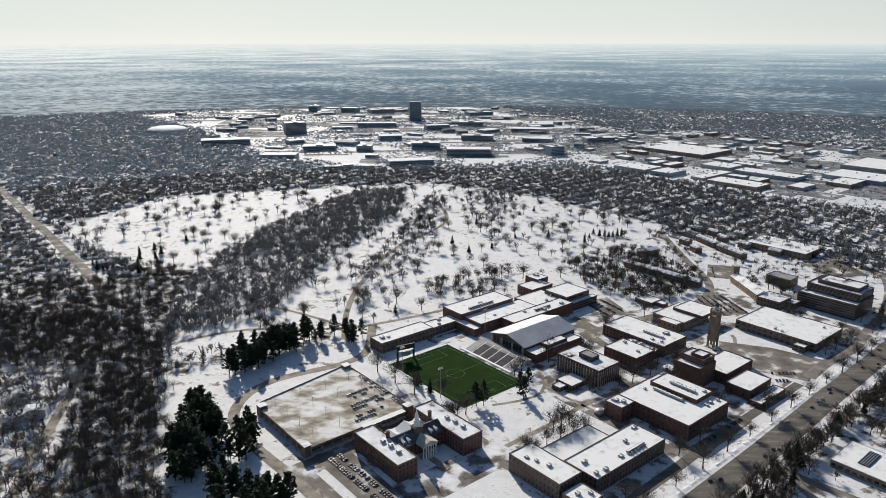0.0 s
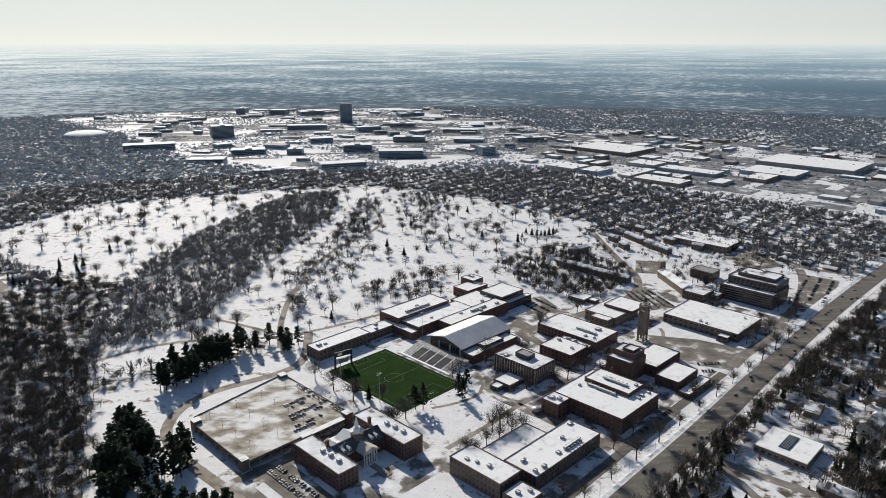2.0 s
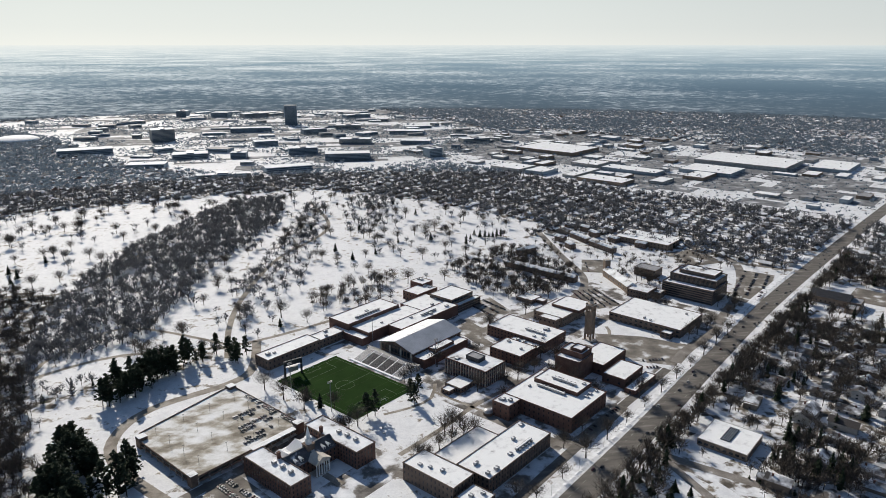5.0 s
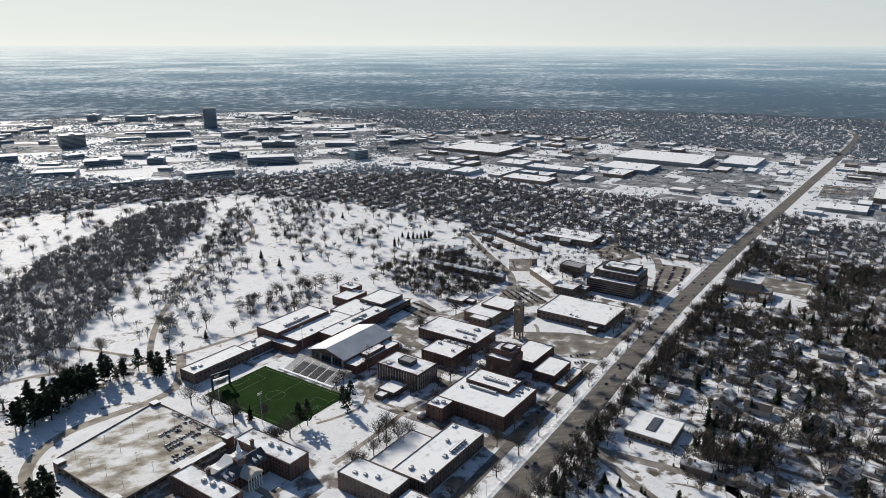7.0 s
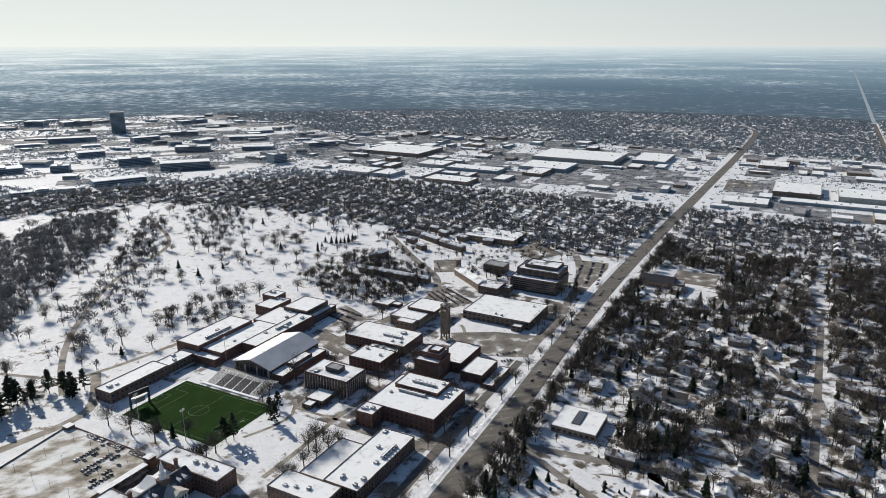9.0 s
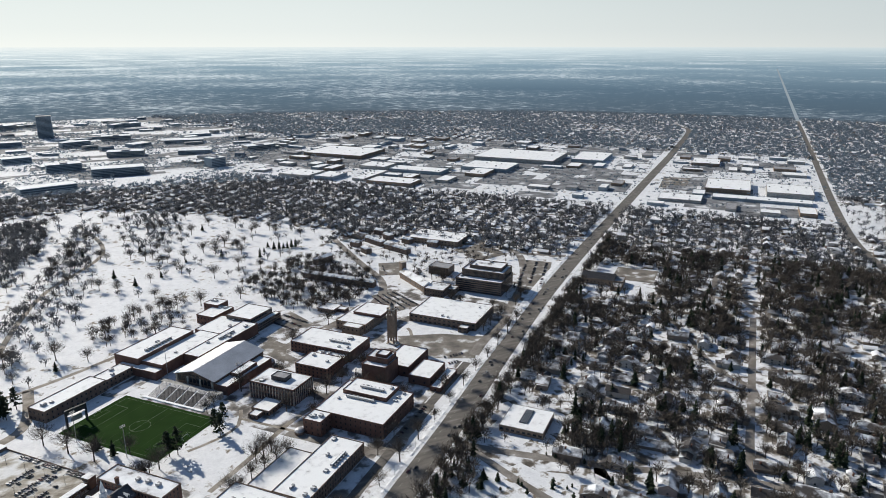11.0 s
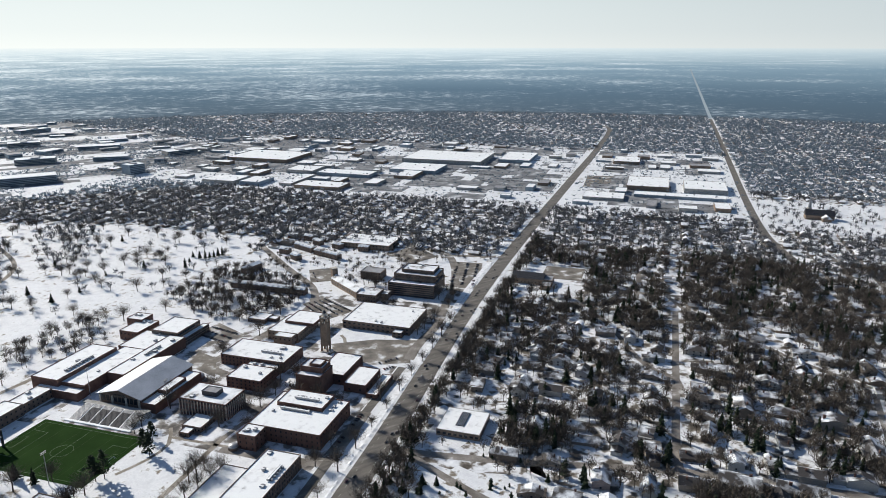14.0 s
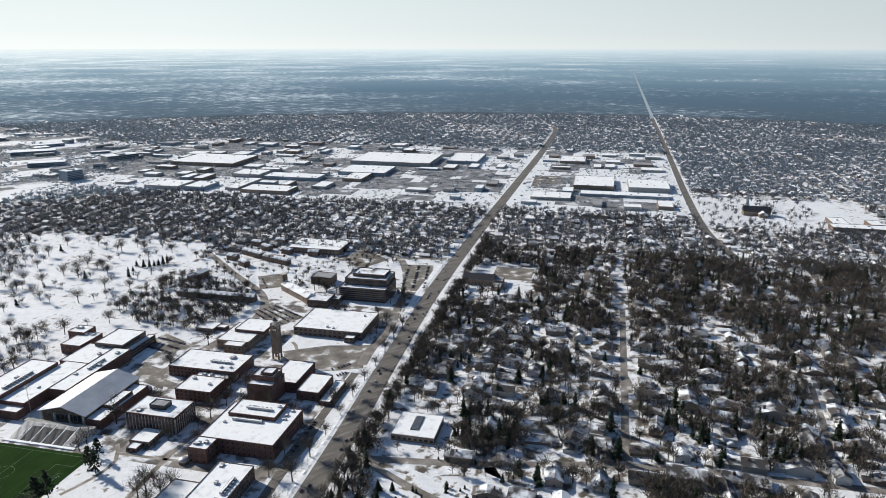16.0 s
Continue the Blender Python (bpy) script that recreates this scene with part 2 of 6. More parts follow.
FAR_ROOF = island_mat("far_snowy_roofs", [(0.0, (0.10, 0.10, 0.11)), (0.30, (0.22, 0.23, 0.25)), (0.55, (0.66, 0.68, 0.71)), (1.0, (0.84, 0.85, 0.87))], grain=0.2)
CAR_PAINT = island_mat("car_paint", [(0.0, (0.015, 0.015, 0.018)), (0.35, (0.035, 0.038, 0.045)), (0.55, (0.09, 0.09, 0.095)), (0.65, (0.09, 0.010, 0.010)), (0.75, (0.02, 0.03, 0.07)), (0.88, (0.20, 0.20, 0.21)), (1.0, (0.5, 0.5, 0.5))], rough=0.45, which="object")
CAR_PAINT_FAR = island_mat("far_car_paint", [(0.0, (0.02, 0.02, 0.024)), (0.45, (0.09, 0.09, 0.095)), (0.7, (0.2, 0.2, 0.21)), (1.0, (0.5, 0.5, 0.5))], rough=0.45)
RUBBER = rough_mat("tyre_rubber", [(0.3, (0.015, 0.015, 0.015)), (0.7, (0.03, 0.03, 0.03))], 1.0, 0.9)


def glass_mat():
    m, n, l, p = mat("dark_window_glass")
    f = noise_tex(n, l, 0.3, 2, None, coord="World")
    l.new(ramp(n, l, f, [(0.3, (0.012, 0.015, 0.02)), (0.7, (0.035, 0.042, 0.052))]), p.inputs["Base Color"])
    p.inputs["Roughness"].default_value = 0.08
    return m


YARD = rough_mat("trodden_snow_and_dead_grass", [(0.37, (0.085, 0.074, 0.062)), (0.44, (0.20, 0.18, 0.158)), (0.50, (0.62, 0.63, 0.65)), (0.66, (0.82, 0.83, 0.85))], 0.075, 0.9, 0.35)
LOT_GREY = rough_mat("slushy_asphalt", [(0.38, (0.115, 0.118, 0.125)), (0.58, (0.235, 0.24, 0.25)), (0.70, (0.62, 0.63, 0.65))], 0.03, 0.85, 0.2)
# Road on the backdrop: it emits a dull blue grey as painted haze
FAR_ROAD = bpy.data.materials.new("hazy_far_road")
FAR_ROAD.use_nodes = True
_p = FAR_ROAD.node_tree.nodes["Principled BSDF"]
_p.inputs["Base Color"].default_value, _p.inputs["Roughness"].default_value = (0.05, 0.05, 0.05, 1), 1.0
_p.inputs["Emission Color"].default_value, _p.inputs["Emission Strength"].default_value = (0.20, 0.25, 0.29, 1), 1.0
# Blue-grey cladding, its colour paled to stand in for distance haze
CLADDING = rough_mat("blue_grey_cladding", [(0.3, (0.20, 0.245, 0.28)), (0.7, (0.28, 0.33, 0.37))], 0.05, 0.5, 0.5)
# Window glass of the far offices, lightened bluish as painted haze
FAR_GLASS = rough_mat("dull_tinted_glazing", [(0.3, (0.06, 0.08, 0.10)), (0.7, (0.10, 0.125, 0.15))], 0.05, 0.4)
GLASS = glass_mat()
GROUND = ground_mat()

# ---------------------------------------------------------------- mesh helpers
GRID = 39.5
CU, SU = math.cos(radians(GRID)), math.sin(radians(GRID))


def W(u, v):
    """Street-grid metres (along the avenue, across it) to world metres."""
    return (u * CU - v * SU, u * SU + v * CU)


def UV(x, y):
    return (x * CU + y * SU, -x * SU + y * CU)


class Mesh:
    def __init__(self):
        self.v, self.f, self.m = [], [], []

    def add(self, verts, faces, k=0):
        b = len(self.v)
        self.v += [tuple(p) for p in verts]
        self.f += [tuple(b + i for i in q) for q in faces]
        self.m += [k] * len(faces)
        return self

    def box(self, x0, y0, z0, x1, y1, z1, k=0, cap=True, base=False):
        f = [(0, 1, 5, 4), (1, 2, 6, 5), (2, 3, 7, 6), (3, 0, 4, 7)]
        f += [(4, 5, 6, 7)] if cap else []
        f += [(3, 2, 1, 0)] if base else []
        return self.add([(x0, y0, z0), (x1, y0, z0), (x1, y1, z0), (x0, y1, z0), (x0, y0, z1), (x1, y0, z1), (x1, y1, z1), (x0, y1, z1)], f, k)

    def gable(self, x0, y0, x1, y1, z0, z1, along="x", k=0, hip=0.0):
        """A pitched roof with closed gable ends."""
        if along == "x":
            ym = (y0 + y1) / 2
            p = [(x0, y0, z0), (x1, y0, z0), (x1, y1, z0), (x0, y1, z0), (x0 + hip, ym, z1), (x1 - hip, ym, z1)]
            f = [(0, 1, 5, 4), (2, 3, 4, 5), (3, 0, 4), (1, 2, 5), (3, 2, 1, 0)]
        else:
            xm = (x0 + x1) / 2
            p = [(x0, y0, z0), (x1, y0, z0), (x1, y1, z0), (x0, y1, z0), (xm, y0 + hip, z1), (xm, y1 - hip, z1)]
            f = [(0, 1, 4), (1, 2, 5, 4), (2, 3, 5), (3, 0, 4, 5), (3, 2, 1, 0)]
        return self.add(p, f, k)

    def tube(self, a, b, r0, r1, n=5, k=0, cap=True):
        a, b = Vector(a), Vector(b)
        d = (b - a).normalized()
        s = d.orthogonal().normalized()
        t = d.cross(s)
        ring = [(math.cos(2 * math.pi * i / n), math.sin(2 * math.pi * i / n)) for i in range(n)]
        vs = [a + (s * c + t * w) * r0 for c, w in ring] + [b + (s * c + t * w) * r1 for c, w in ring]
        f = [(i, (i + 1) % n, n + (i + 1) % n, n + i) for i in range(n)]
        if cap:
            f.append(tuple(range(n, 2 * n)))
        return self.add(vs, f, k)

    def ring(self, x0, y0, x1, y1, w, z0, z1, k=0):
        self.box(x0, y0, z0, x1, y0 + w, z1, k)
        self.box(x0, y1 - w, z0, x1, y1, z1, k)
        self.box(x0, y0 + w, z0, x0 + w, y1 - w, z1, k)
        self.box(x1 - w, y0 + w, z0, x1, y1 - w, z1, k)
        return self

    def data(self, name, mats):
        me = bpy.data.meshes.new(name)
        me.from_pydata(self.v, [], self.f)
        for q in mats:
            me.materials.append(q)
        if len(mats) > 1:
            me.polygons.foreach_set("material_index", self.m)
        me.update()
        return me


def part(name, bm, material, parent=None, label=""):
    """One mesh object, under a thing or another part."""
    data = bm if isinstance(bm, bpy.types.Mesh) else bm.data(name, material if isinstance(material, (list, tuple)) else [material])
    ob = new(name, data)
    if parent:
        ob.parent = parent
    return tagged(ob, label)


def thing(name, m, label, category, group=""):
    ob = new(name)
    ob.empty_display_size = 0.5
    ob.matrix_basis = m
    return tagged(ob, label, category, group)


def grid_pose(u, v, z=0, turn=0):
    x, y = W(u, v)
    return pose(x, y, z, 0, 0, GRID + turn)


def structure(name, bm, mats, label):
    return tagged(part(name, bm, mats), label, kind="structure")


def soup(name, verts, faces, slots, mats, label, category):
    """A joined mesh of a crowd that nobody could count. faces: triangles."""
    me = bpy.data.meshes.new(name)
    me.vertices.add(len(verts))
    me.vertices.foreach_set("co", np.asarray(verts, np.float32).ravel())
    nf = len(faces)
    me.loops.add(nf * 3)
    me.loops.foreach_set("vertex_index", np.asarray(faces, np.int32).ravel())
    me.polygons.add(nf)
    me.polygons.foreach_set("loop_start", np.arange(0, nf * 3, 3, dtype=np.int32))
    for q in mats:
        me.materials.append(q)
    me.polygons.foreach_set("material_index", np.asarray(slots, np.int32))
    me.update(calc_edges=True)
    return tagged(new(name, me), label, category, kind="stuff")


def triangles(bm):
    """Arrays of a Mesh, cut into triangles."""
    f, s = [], []
    for q, k in zip(bm.f, bm.m):
        for i in range(1, len(q) - 1):
            f.append((q[0], q[i], q[i + 1]))
            s.append(k)
    return np.array(bm.v, float), np.array(f, int), np.array(s, int)


def crowd(name, templates, places, mats, label, category, rng, size=(0.8, 1.2), turn=None):
    """Many copies of a few small meshes, joined: places (n, 2)."""
    pick = rng.integers(0, len(templates), len(places))
    vs, fs, ss, base = [], [], [], 0
    for k, bm in enumerate(templates):
        p = places[pick == k]
        if not len(p):
            continue
        v, f, s = triangles(bm)
        a = rng.uniform(0, 2 * math.pi, len(p)) if turn is None else turn + rng.integers(0, 4, len(p)) * math.pi / 2 + rng.normal(0, 0.05, len(p))
        sc = rng.uniform(size[0], size[1], len(p))
        x = (v[None, :, 0] * np.cos(a)[:, None] - v[None, :, 1] * np.sin(a)[:, None]) * sc[:, None] + p[:, None, 0]
        y = (v[None, :, 0] * np.sin(a)[:, None] + v[None, :, 1] * np.cos(a)[:, None]) * sc[:, None] + p[:, None, 1]
        z = v[None, :, 2] * sc[:, None] * rng.uniform(0.85, 1.15, len(p))[:, None]
        vs.append(np.stack([x, y, z], -1).reshape(-1, 3))
        fs.append((f[None] + (np.arange(len(p)) * len(v))[:, None, None]).reshape(-1, 3) + base)
        ss.append(np.tile(s, len(p)))
        base += len(p) * len(v)
    return soup(name, np.concatenate(vs), np.concatenate(fs), np.concatenate(ss), mats, label, category)


def inside(pts, poly):
    """Which of the points (n, 2) lie in the polygon."""
    x, y = pts[:, 0], pts[:, 1]
    hit = np.zeros(len(pts), bool)
    for (x0, y0), (x1, y1) in zip(poly, poly[1:] + poly[:1]):
        if y0 != y1:
            hit ^= ((y0 > y) != (y1 > y)) & (x < (x1 - x0) * (y - y0) / (y1 - y0) + x0)
    return hit


def scatter(poly, n, rng):
    """n places inside a polygon."""
    a = np.array(poly, float)
    out = np.zeros((0, 2))
    while len(out) < n:
        p = rng.uniform(a.min(0), a.max(0), (n * 3, 2))
        out = np.concatenate([out, p[inside(p, poly)]])
    return out[:n]


def ribbon(bm, pts, width, z, k=0, step=12.0):
    """A strip of road along a bent line, rounded at its bends."""
    p = [Vector(q) for q in pts]
    fine = []
    for i in range(len(p) - 1):
        a, b, c, d = p[max(i - 1, 0)], p[i], p[i + 1], p[min(i + 2, len(p) - 1)]
        n = max(1, int((c - b).length / step))
        for j in range(n):
            t = j / n
            fine.append(0.5 * (2 * b + (c - a) * t + (2 * a - 5 * b + 4 * c - d) * t * t + (3 * b - a - 3 * c + d) * t ** 3))
    fine.append(p[-1])
    vs = []
    for i, q in enumerate(fine):
        d = (fine[min(i + 1, len(fine) - 1)] - fine[max(i - 1, 0)]).normalized()
        s = Vector((-d.y, d.x)) * width / 2
        vs += [(q.x + s.x, q.y + s.y, z), (q.x - s.x, q.y - s.y, z)]
    return bm.add(vs, [(2 * i + 1, 2 * i + 3, 2 * i + 2, 2 * i) for i in range(len(fine) - 1)], k)

# ---------------------------------------------------------------- plan of the land
EYE_H = 326.0
FLAT = 3600.0
PARK = [(-681, 1172), (-592, 1428), (-436, 1486), (-236, 1548), (-5, 1580), (209, 1428), (397, 1192), (290, 1010), (370, 900), (300, 830), (170, 880), (60, 840), (-40, 770), (-105, 735), (-261, 650), (-306, 700), (-341, 937), (-450, 960)]
RAVINE = [(-306, 693), (-325, 823), (-341, 963), (-325, 1083), (-248, 1324), (-176, 1474), (-80, 1498), (-85, 1277), (-160, 1020), (-187, 888), (-206, 775), (-247, 732)]
GROVES = [([(-100, 794), (-133, 888), (-79, 1117), (-29, 1428), (7, 1428), (-13, 1117), (-35, 937), (-69, 844)], 190),
          ([(44, 1457), (153, 1457), (123, 1212), (57, 1212)], 90),
          ([(-26, 877), (93, 937), (87, 823), (-17, 794)], 60),
          ([(170, 963), (291, 1050), (362, 912), (312, 833), (231, 813), (192, 865)], 330)]
LEFT_WOODS = [(-515, 749), (-425, 766), (-306, 700), (-262, 573), (-228, 497), (-200, 423), (-180, 380), (-300, 380), (-300, 470), (-347, 619), (-443, 631)]
LEFT_MIX = [(-601, 888), (-472, 877), (-416, 963), (-349, 937), (-312, 716), (-505, 732)]
FAR_CAMPUS = [(-900, 2600), (-1384, 3162), (-790, 3598), (280, 3598), (700, 2500), (345, 1858), (-210, 1770), (-560, 2050)]

# ground: one sheet, and the far land that closes the view
ground = Mesh()
radii = [0, 60, 150, 300, 500, 800, 1200, 1700, 2300, 3000, FLAT]
N = 96
for r in radii:
    for i in range(N):
        a = 2 * math.pi * i / N
        ground.v.append((r * math.sin(a), r * math.cos(a), 0.0))
for j in range(len(radii) - 1):
    for i in range(N):
        q = (j * N + i, j * N + (i + 1) % N, (j + 1) * N + (i + 1) % N, (j + 1) * N + i)
        ground.f.append(q[::-1] if j else (q[3], q[2], q[0]))
        ground.m.append(0)
structure("ground", ground, [GROUND], "snow-covered ground with patches of bare winter soil")

far = Mesh()
reach = [FLAT * 1.12 ** k for k in range(31)]
top_d = reach[-1]
uvs, land = [], []
M = 180
for d in reach:
    r = 4900 - (4900 - FLAT) * FLAT / d
    for i in range(M + 1):
        a = math.pi + 2 * math.pi * i / M
        far.v.append((r * math.sin(a), r * math.cos(a), EYE_H * (1 - r / d)))
        uvs.append((a * 4.0, 1 - FLAT / d))
        land.append((d * math.sin(a) / 1000, d * math.cos(a) / 1000))
for j in range(len(reach) - 1):
    for i in range(M):
        b = j * (M + 1) + i
        far.f.append((b, b + 1, b + M + 2, b + M + 1)[::-1])
        far.m.append(0)
# added upright wall above the far land that glows as hazy sky
base = len(far.v)
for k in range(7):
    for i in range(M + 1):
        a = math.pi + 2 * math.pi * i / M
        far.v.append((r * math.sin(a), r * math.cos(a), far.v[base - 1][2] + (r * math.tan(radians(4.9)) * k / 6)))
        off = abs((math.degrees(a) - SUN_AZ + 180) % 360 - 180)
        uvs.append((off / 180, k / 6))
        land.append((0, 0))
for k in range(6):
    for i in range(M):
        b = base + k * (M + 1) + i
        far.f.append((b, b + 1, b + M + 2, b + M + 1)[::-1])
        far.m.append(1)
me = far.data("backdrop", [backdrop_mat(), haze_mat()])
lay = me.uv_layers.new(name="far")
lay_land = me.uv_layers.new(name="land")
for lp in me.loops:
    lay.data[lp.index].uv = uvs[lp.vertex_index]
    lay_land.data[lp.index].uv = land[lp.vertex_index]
tagged(new("backdrop", me), "far land of woods and snowy fields with painted, glowing winter haze", kind="structure")

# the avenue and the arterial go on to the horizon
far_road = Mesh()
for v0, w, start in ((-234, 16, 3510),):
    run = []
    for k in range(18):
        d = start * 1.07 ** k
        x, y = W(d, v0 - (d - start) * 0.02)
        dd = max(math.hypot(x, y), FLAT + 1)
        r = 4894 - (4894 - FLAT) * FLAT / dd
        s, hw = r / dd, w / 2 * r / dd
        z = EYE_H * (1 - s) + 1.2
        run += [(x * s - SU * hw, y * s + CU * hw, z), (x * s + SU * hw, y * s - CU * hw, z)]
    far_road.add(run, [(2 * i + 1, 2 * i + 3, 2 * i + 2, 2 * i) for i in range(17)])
structure("backdrop_road", far_road, [FAR_ROAD], "distant straight road running to the horizon with a painted haze glow")

# roads
avenue = Mesh()
ribbon(avenue, [W(-60, 205), W(250, 203), (W(389, 207)), W(520, 210), W(688, 217), W(905, 222), W(1190, 218), W(1780, 202), W(2290, 188), W(2900, 184), W(3060, 230), W(3160, 330)], 22, 0.10)
structure("road_avenue", avenue, [ASPHALT], "salted grey asphalt avenue with several lanes")
frontage = Mesh()
ribbon(frontage, [W(230, 236), W(389, 240), W(520, 244), W(640, 244)], 9, 0.09)
structure("road_frontage", frontage, [ASPHALT], "narrow asphalt frontage lane beside the avenue")
banks = Mesh()
rb = random.Random(4)
for off, w in ((16.5, 6.0), (-15.0, 4.0)):
    for s in range(260, 1160, 9):
        c = 205 + (s - 389) * 0.026 if s < 905 else 221 - (s - 905) * 0.008
        L, ww = rb.uniform(6, 10), w * rb.uniform(0.5, 1.0)
        x, y = W(s, c + off)
        hgt = rb.uniform(0.4, 1.1)
        dx, dy = CU * L / 2, SU * L / 2
        px, py = -SU * ww / 2, CU * ww / 2
        banks.add([(x - dx - px, y - dy - py, 0.02), (x + dx - px, y + dy - py, 0.02), (x + dx + px, y + dy + py, 0.02), (x - dx + px, y - dy + py, 0.02),
                   (x - dx * 0.6, y - dy * 0.6, hgt), (x + dx * 0.6, y + dy * 0.6, hgt * 0.8)], [(0, 1, 5, 4), (1, 2, 5), (2, 3, 4, 5), (3, 0, 4)])
tagged(part("snowbank", banks, [SNOWBANK]), "ploughed snowbanks lining the avenue", "snowbank", kind="stuff")
verge_strip = Mesh()
ribbon(verge_strip, [W(262, 221.5), W(389, 225), W(520, 227.5), W(640, 231)], 6.5, 0.13)
ribbon(verge_strip, [W(660, 234), W(760, 235), W(905, 242), W(1040, 240)], 7, 0.13)
structure("ground_verge", verge_strip, [SNOWBANK], "strip of ploughed snow between the avenue and the frontage lane")
lanes = Mesh()
for s in range(270, 2300, 12):
    c = 207 + (s - 389) * 0.027 if s < 905 else (222 - (s - 905) * 0.014 if s < 1190 else 218 - (s - 1190) * 0.0268)
    for o in (-5.5, 5.5):
        (x0, y0), (x1, y1) = W(s, c + o), W(s + 4, c + o)
        lanes.add([(x0 - 0.12, y0, 0.115), (x0 + 0.12, y0, 0.115), (x1 + 0.12, y1, 0.115), (x1 - 0.12, y1, 0.115)], [(0, 1, 2, 3)])
tagged(part("lane_marking", lanes, [LINE]), "worn white dashed lane markings on the avenue", "lane marking", kind="stuff")
second = Mesh()
ribbon(second, [W(1180, -230), W(1348, -206), W(1657, -203), W(2146, -211), W(3000, -225), W(3500, -232)], 16, 0.10)
structure("road_second", second, [ASPHALT], "grey asphalt arterial road with snowy verges")
side = Mesh()
ribbon(side, [W(205, 2600), W(206, 1833), W(203, 984), W(198, 900)], 15, 0.09)
ribbon(side, [W(488, 196), W(492, 150), W(504, 74), W(527, -39), W(534, -150), W(540, -400)], 9, 0.09)
ribbon(side, [W(380, -90), W(492, -72), W(527, -41), W(700, -40), W(900, -42)], 7.5, 0.08)
ribbon(side, [W(484, 180), W(452, 120), W(430, 60), W(420, -30)], 7.5, 0.085)
ribbon(side, [W(660, 244), W(704, 247), W(760, 243), W(808, 250), W(930, 268), W(1053, 315), W(1085, 380), W(1113, 455)], 12, 0.085)
ribbon(side, [W(1070, 222), W(1060, 280), W(1053, 318)], 10, 0.08)
ribbon(side, [W(1010, 640), W(980, 608), W(908, 530), W(838, 453), W(760, 424), W(640, 440), W(585, 448), W(570, 420)], 11, 0.095)
ribbon(side, [W(666, -44), W(694, -42), W(724, -9), W(770, 14), W(830, 40), W(875, 82), W(882, 165), W(884, 192)], 6.5, 0.075)
ribbon(side, [W(875, 82), W(920, 41), W(1002, 11), W(1100, -10), W(1230, -30)], 6.5, 0.07)
ribbon(side, [W(960, -30), W(900, -60), W(855, -95), W(812, -141), W(773, -182), W(721, -255), W(700, -330)], 6.5, 0.072)
ribbon(side, [W(1375, -219), W(1225, -291), W(1064, -294), W(960, -300), W(860, -380)], 8, 0.078)
ribbon(side, [W(540, -200), W(600, -215), W(680, -225), W(735, -232)], 6, 0.068)
ribbon(side, [W(330, 330), W(338, 300), W(345, 244)], 8, 0.08)
ribbon(side, [W(444, 340), W(446, 300), W(450, 245)], 9, 0.08)
structure("road_side", side, [STREET], "side streets with packed snow and bare asphalt")
paths = Mesh()
for pts, w in (([(-108, 700), (-116, 784), (-110, 888), (-75, 1050), (6, 1233), (-29, 1457)], 7), ([(-457, 655), (-370, 655), (-303, 685), (-292, 732), (-234, 803), (-106, 732)], 5),
               ([(-294, 685), (-226, 724), (-106, 732), (-3, 784), (33, 823)], 6), ([(-475, 950), (-337, 950), (-287, 1117), (-211, 1374)], 6), ([(-300, 400), (-318, 460), (-324, 489), (-358, 631), (-390, 760)], 9),
               ([(-81, 740), (-80, 671), (-100, 640), (-165, 600), (-184, 552), (-166, 506), (-102, 436), (-70, 395)], 10), ([W(350, 345), W(400, 345), W(452, 348), W(490, 345)], 5),
               ([(44, 555), (70, 563), (91, 578), (99, 605)], 3.5), ([(96, 588), (134, 544)], 3.5), ([W(645, 335), W(680, 330), W(700, 345)], 4)):
    ribbon(paths, pts, w, 0.06)
structure("path", paths, [PATH_MAT], "cleared brown drives and footpaths through the snow")
plaza = Mesh()
for k, (a, b, c, d) in enumerate(((440, 640, 250, 440), (640, 735, 352, 470), (225, 345, 326, 432), (345, 440, 244, 258), (440, 640, 440, 500), (725, 900, 236, 264), (790, 830, 264, 440), (430, 480, 528, 550))):
    n_u, n_v = max(1, int((b - a) / 20)), max(1, int((d - c) / 20))
    for i in range(n_u):
        for j in range(n_v):
            x0, x1, y0, y1 = a + (b - a) * i / n_u, a + (b - a) * (i + 1) / n_u, c + (d - c) * j / n_v, c + (d - c) * (j + 1) / n_v
            z = 0.015 + 0.004 * k
            plaza.add([(*W(x0, y0), z), (*W(x1, y0), z), (*W(x1, y1), z), (*W(x0, y1), z)], [(0, 1, 2, 3)])
structure("pavement_campus", plaza, [PLAZA], "trodden paving with ploughed snow between the halls")
lots = Mesh()
for k, q in enumerate(([W(622, 313), W(652, 240), W(712, 252), W(700, 300), W(673, 345)], [W(736, 384), W(776, 363), W(812, 420), W(781, 441)], [W(900, 262), W(908, 232), W(1028, 250), W(1022, 303)], [W(636, 470), W(666, 455), W(690, 508), W(655, 514)],
             [W(222, 424), W(222, 340), W(248, 340), W(250, 424)], [W(862, 470), W(880, 440), W(935, 470), W(915, 500)], [W(1040, 330), W(1090, 385), W(1030, 420), W(985, 360)],
             [W(1692, 78), W(1702, 164), W(1859, 168), W(1873, 86)], [W(455, 250), W(540, 250), W(540, 238), W(455, 236)], [W(560, 425), W(600, 450), W(610, 480), W(575, 470)], [W(985, 150), W(1045, 150), W(1045, 90), W(985, 90)], [W(196, 421), W(350, 421), W(350, 430.5), W(196, 430.5)], [W(203, 421), W(203, 330), W(214, 330), W(214, 421)])):
    lots.add([(x, y, 0.07 + 0.004 * k) for x, y in q], [tuple(range(len(q)))])
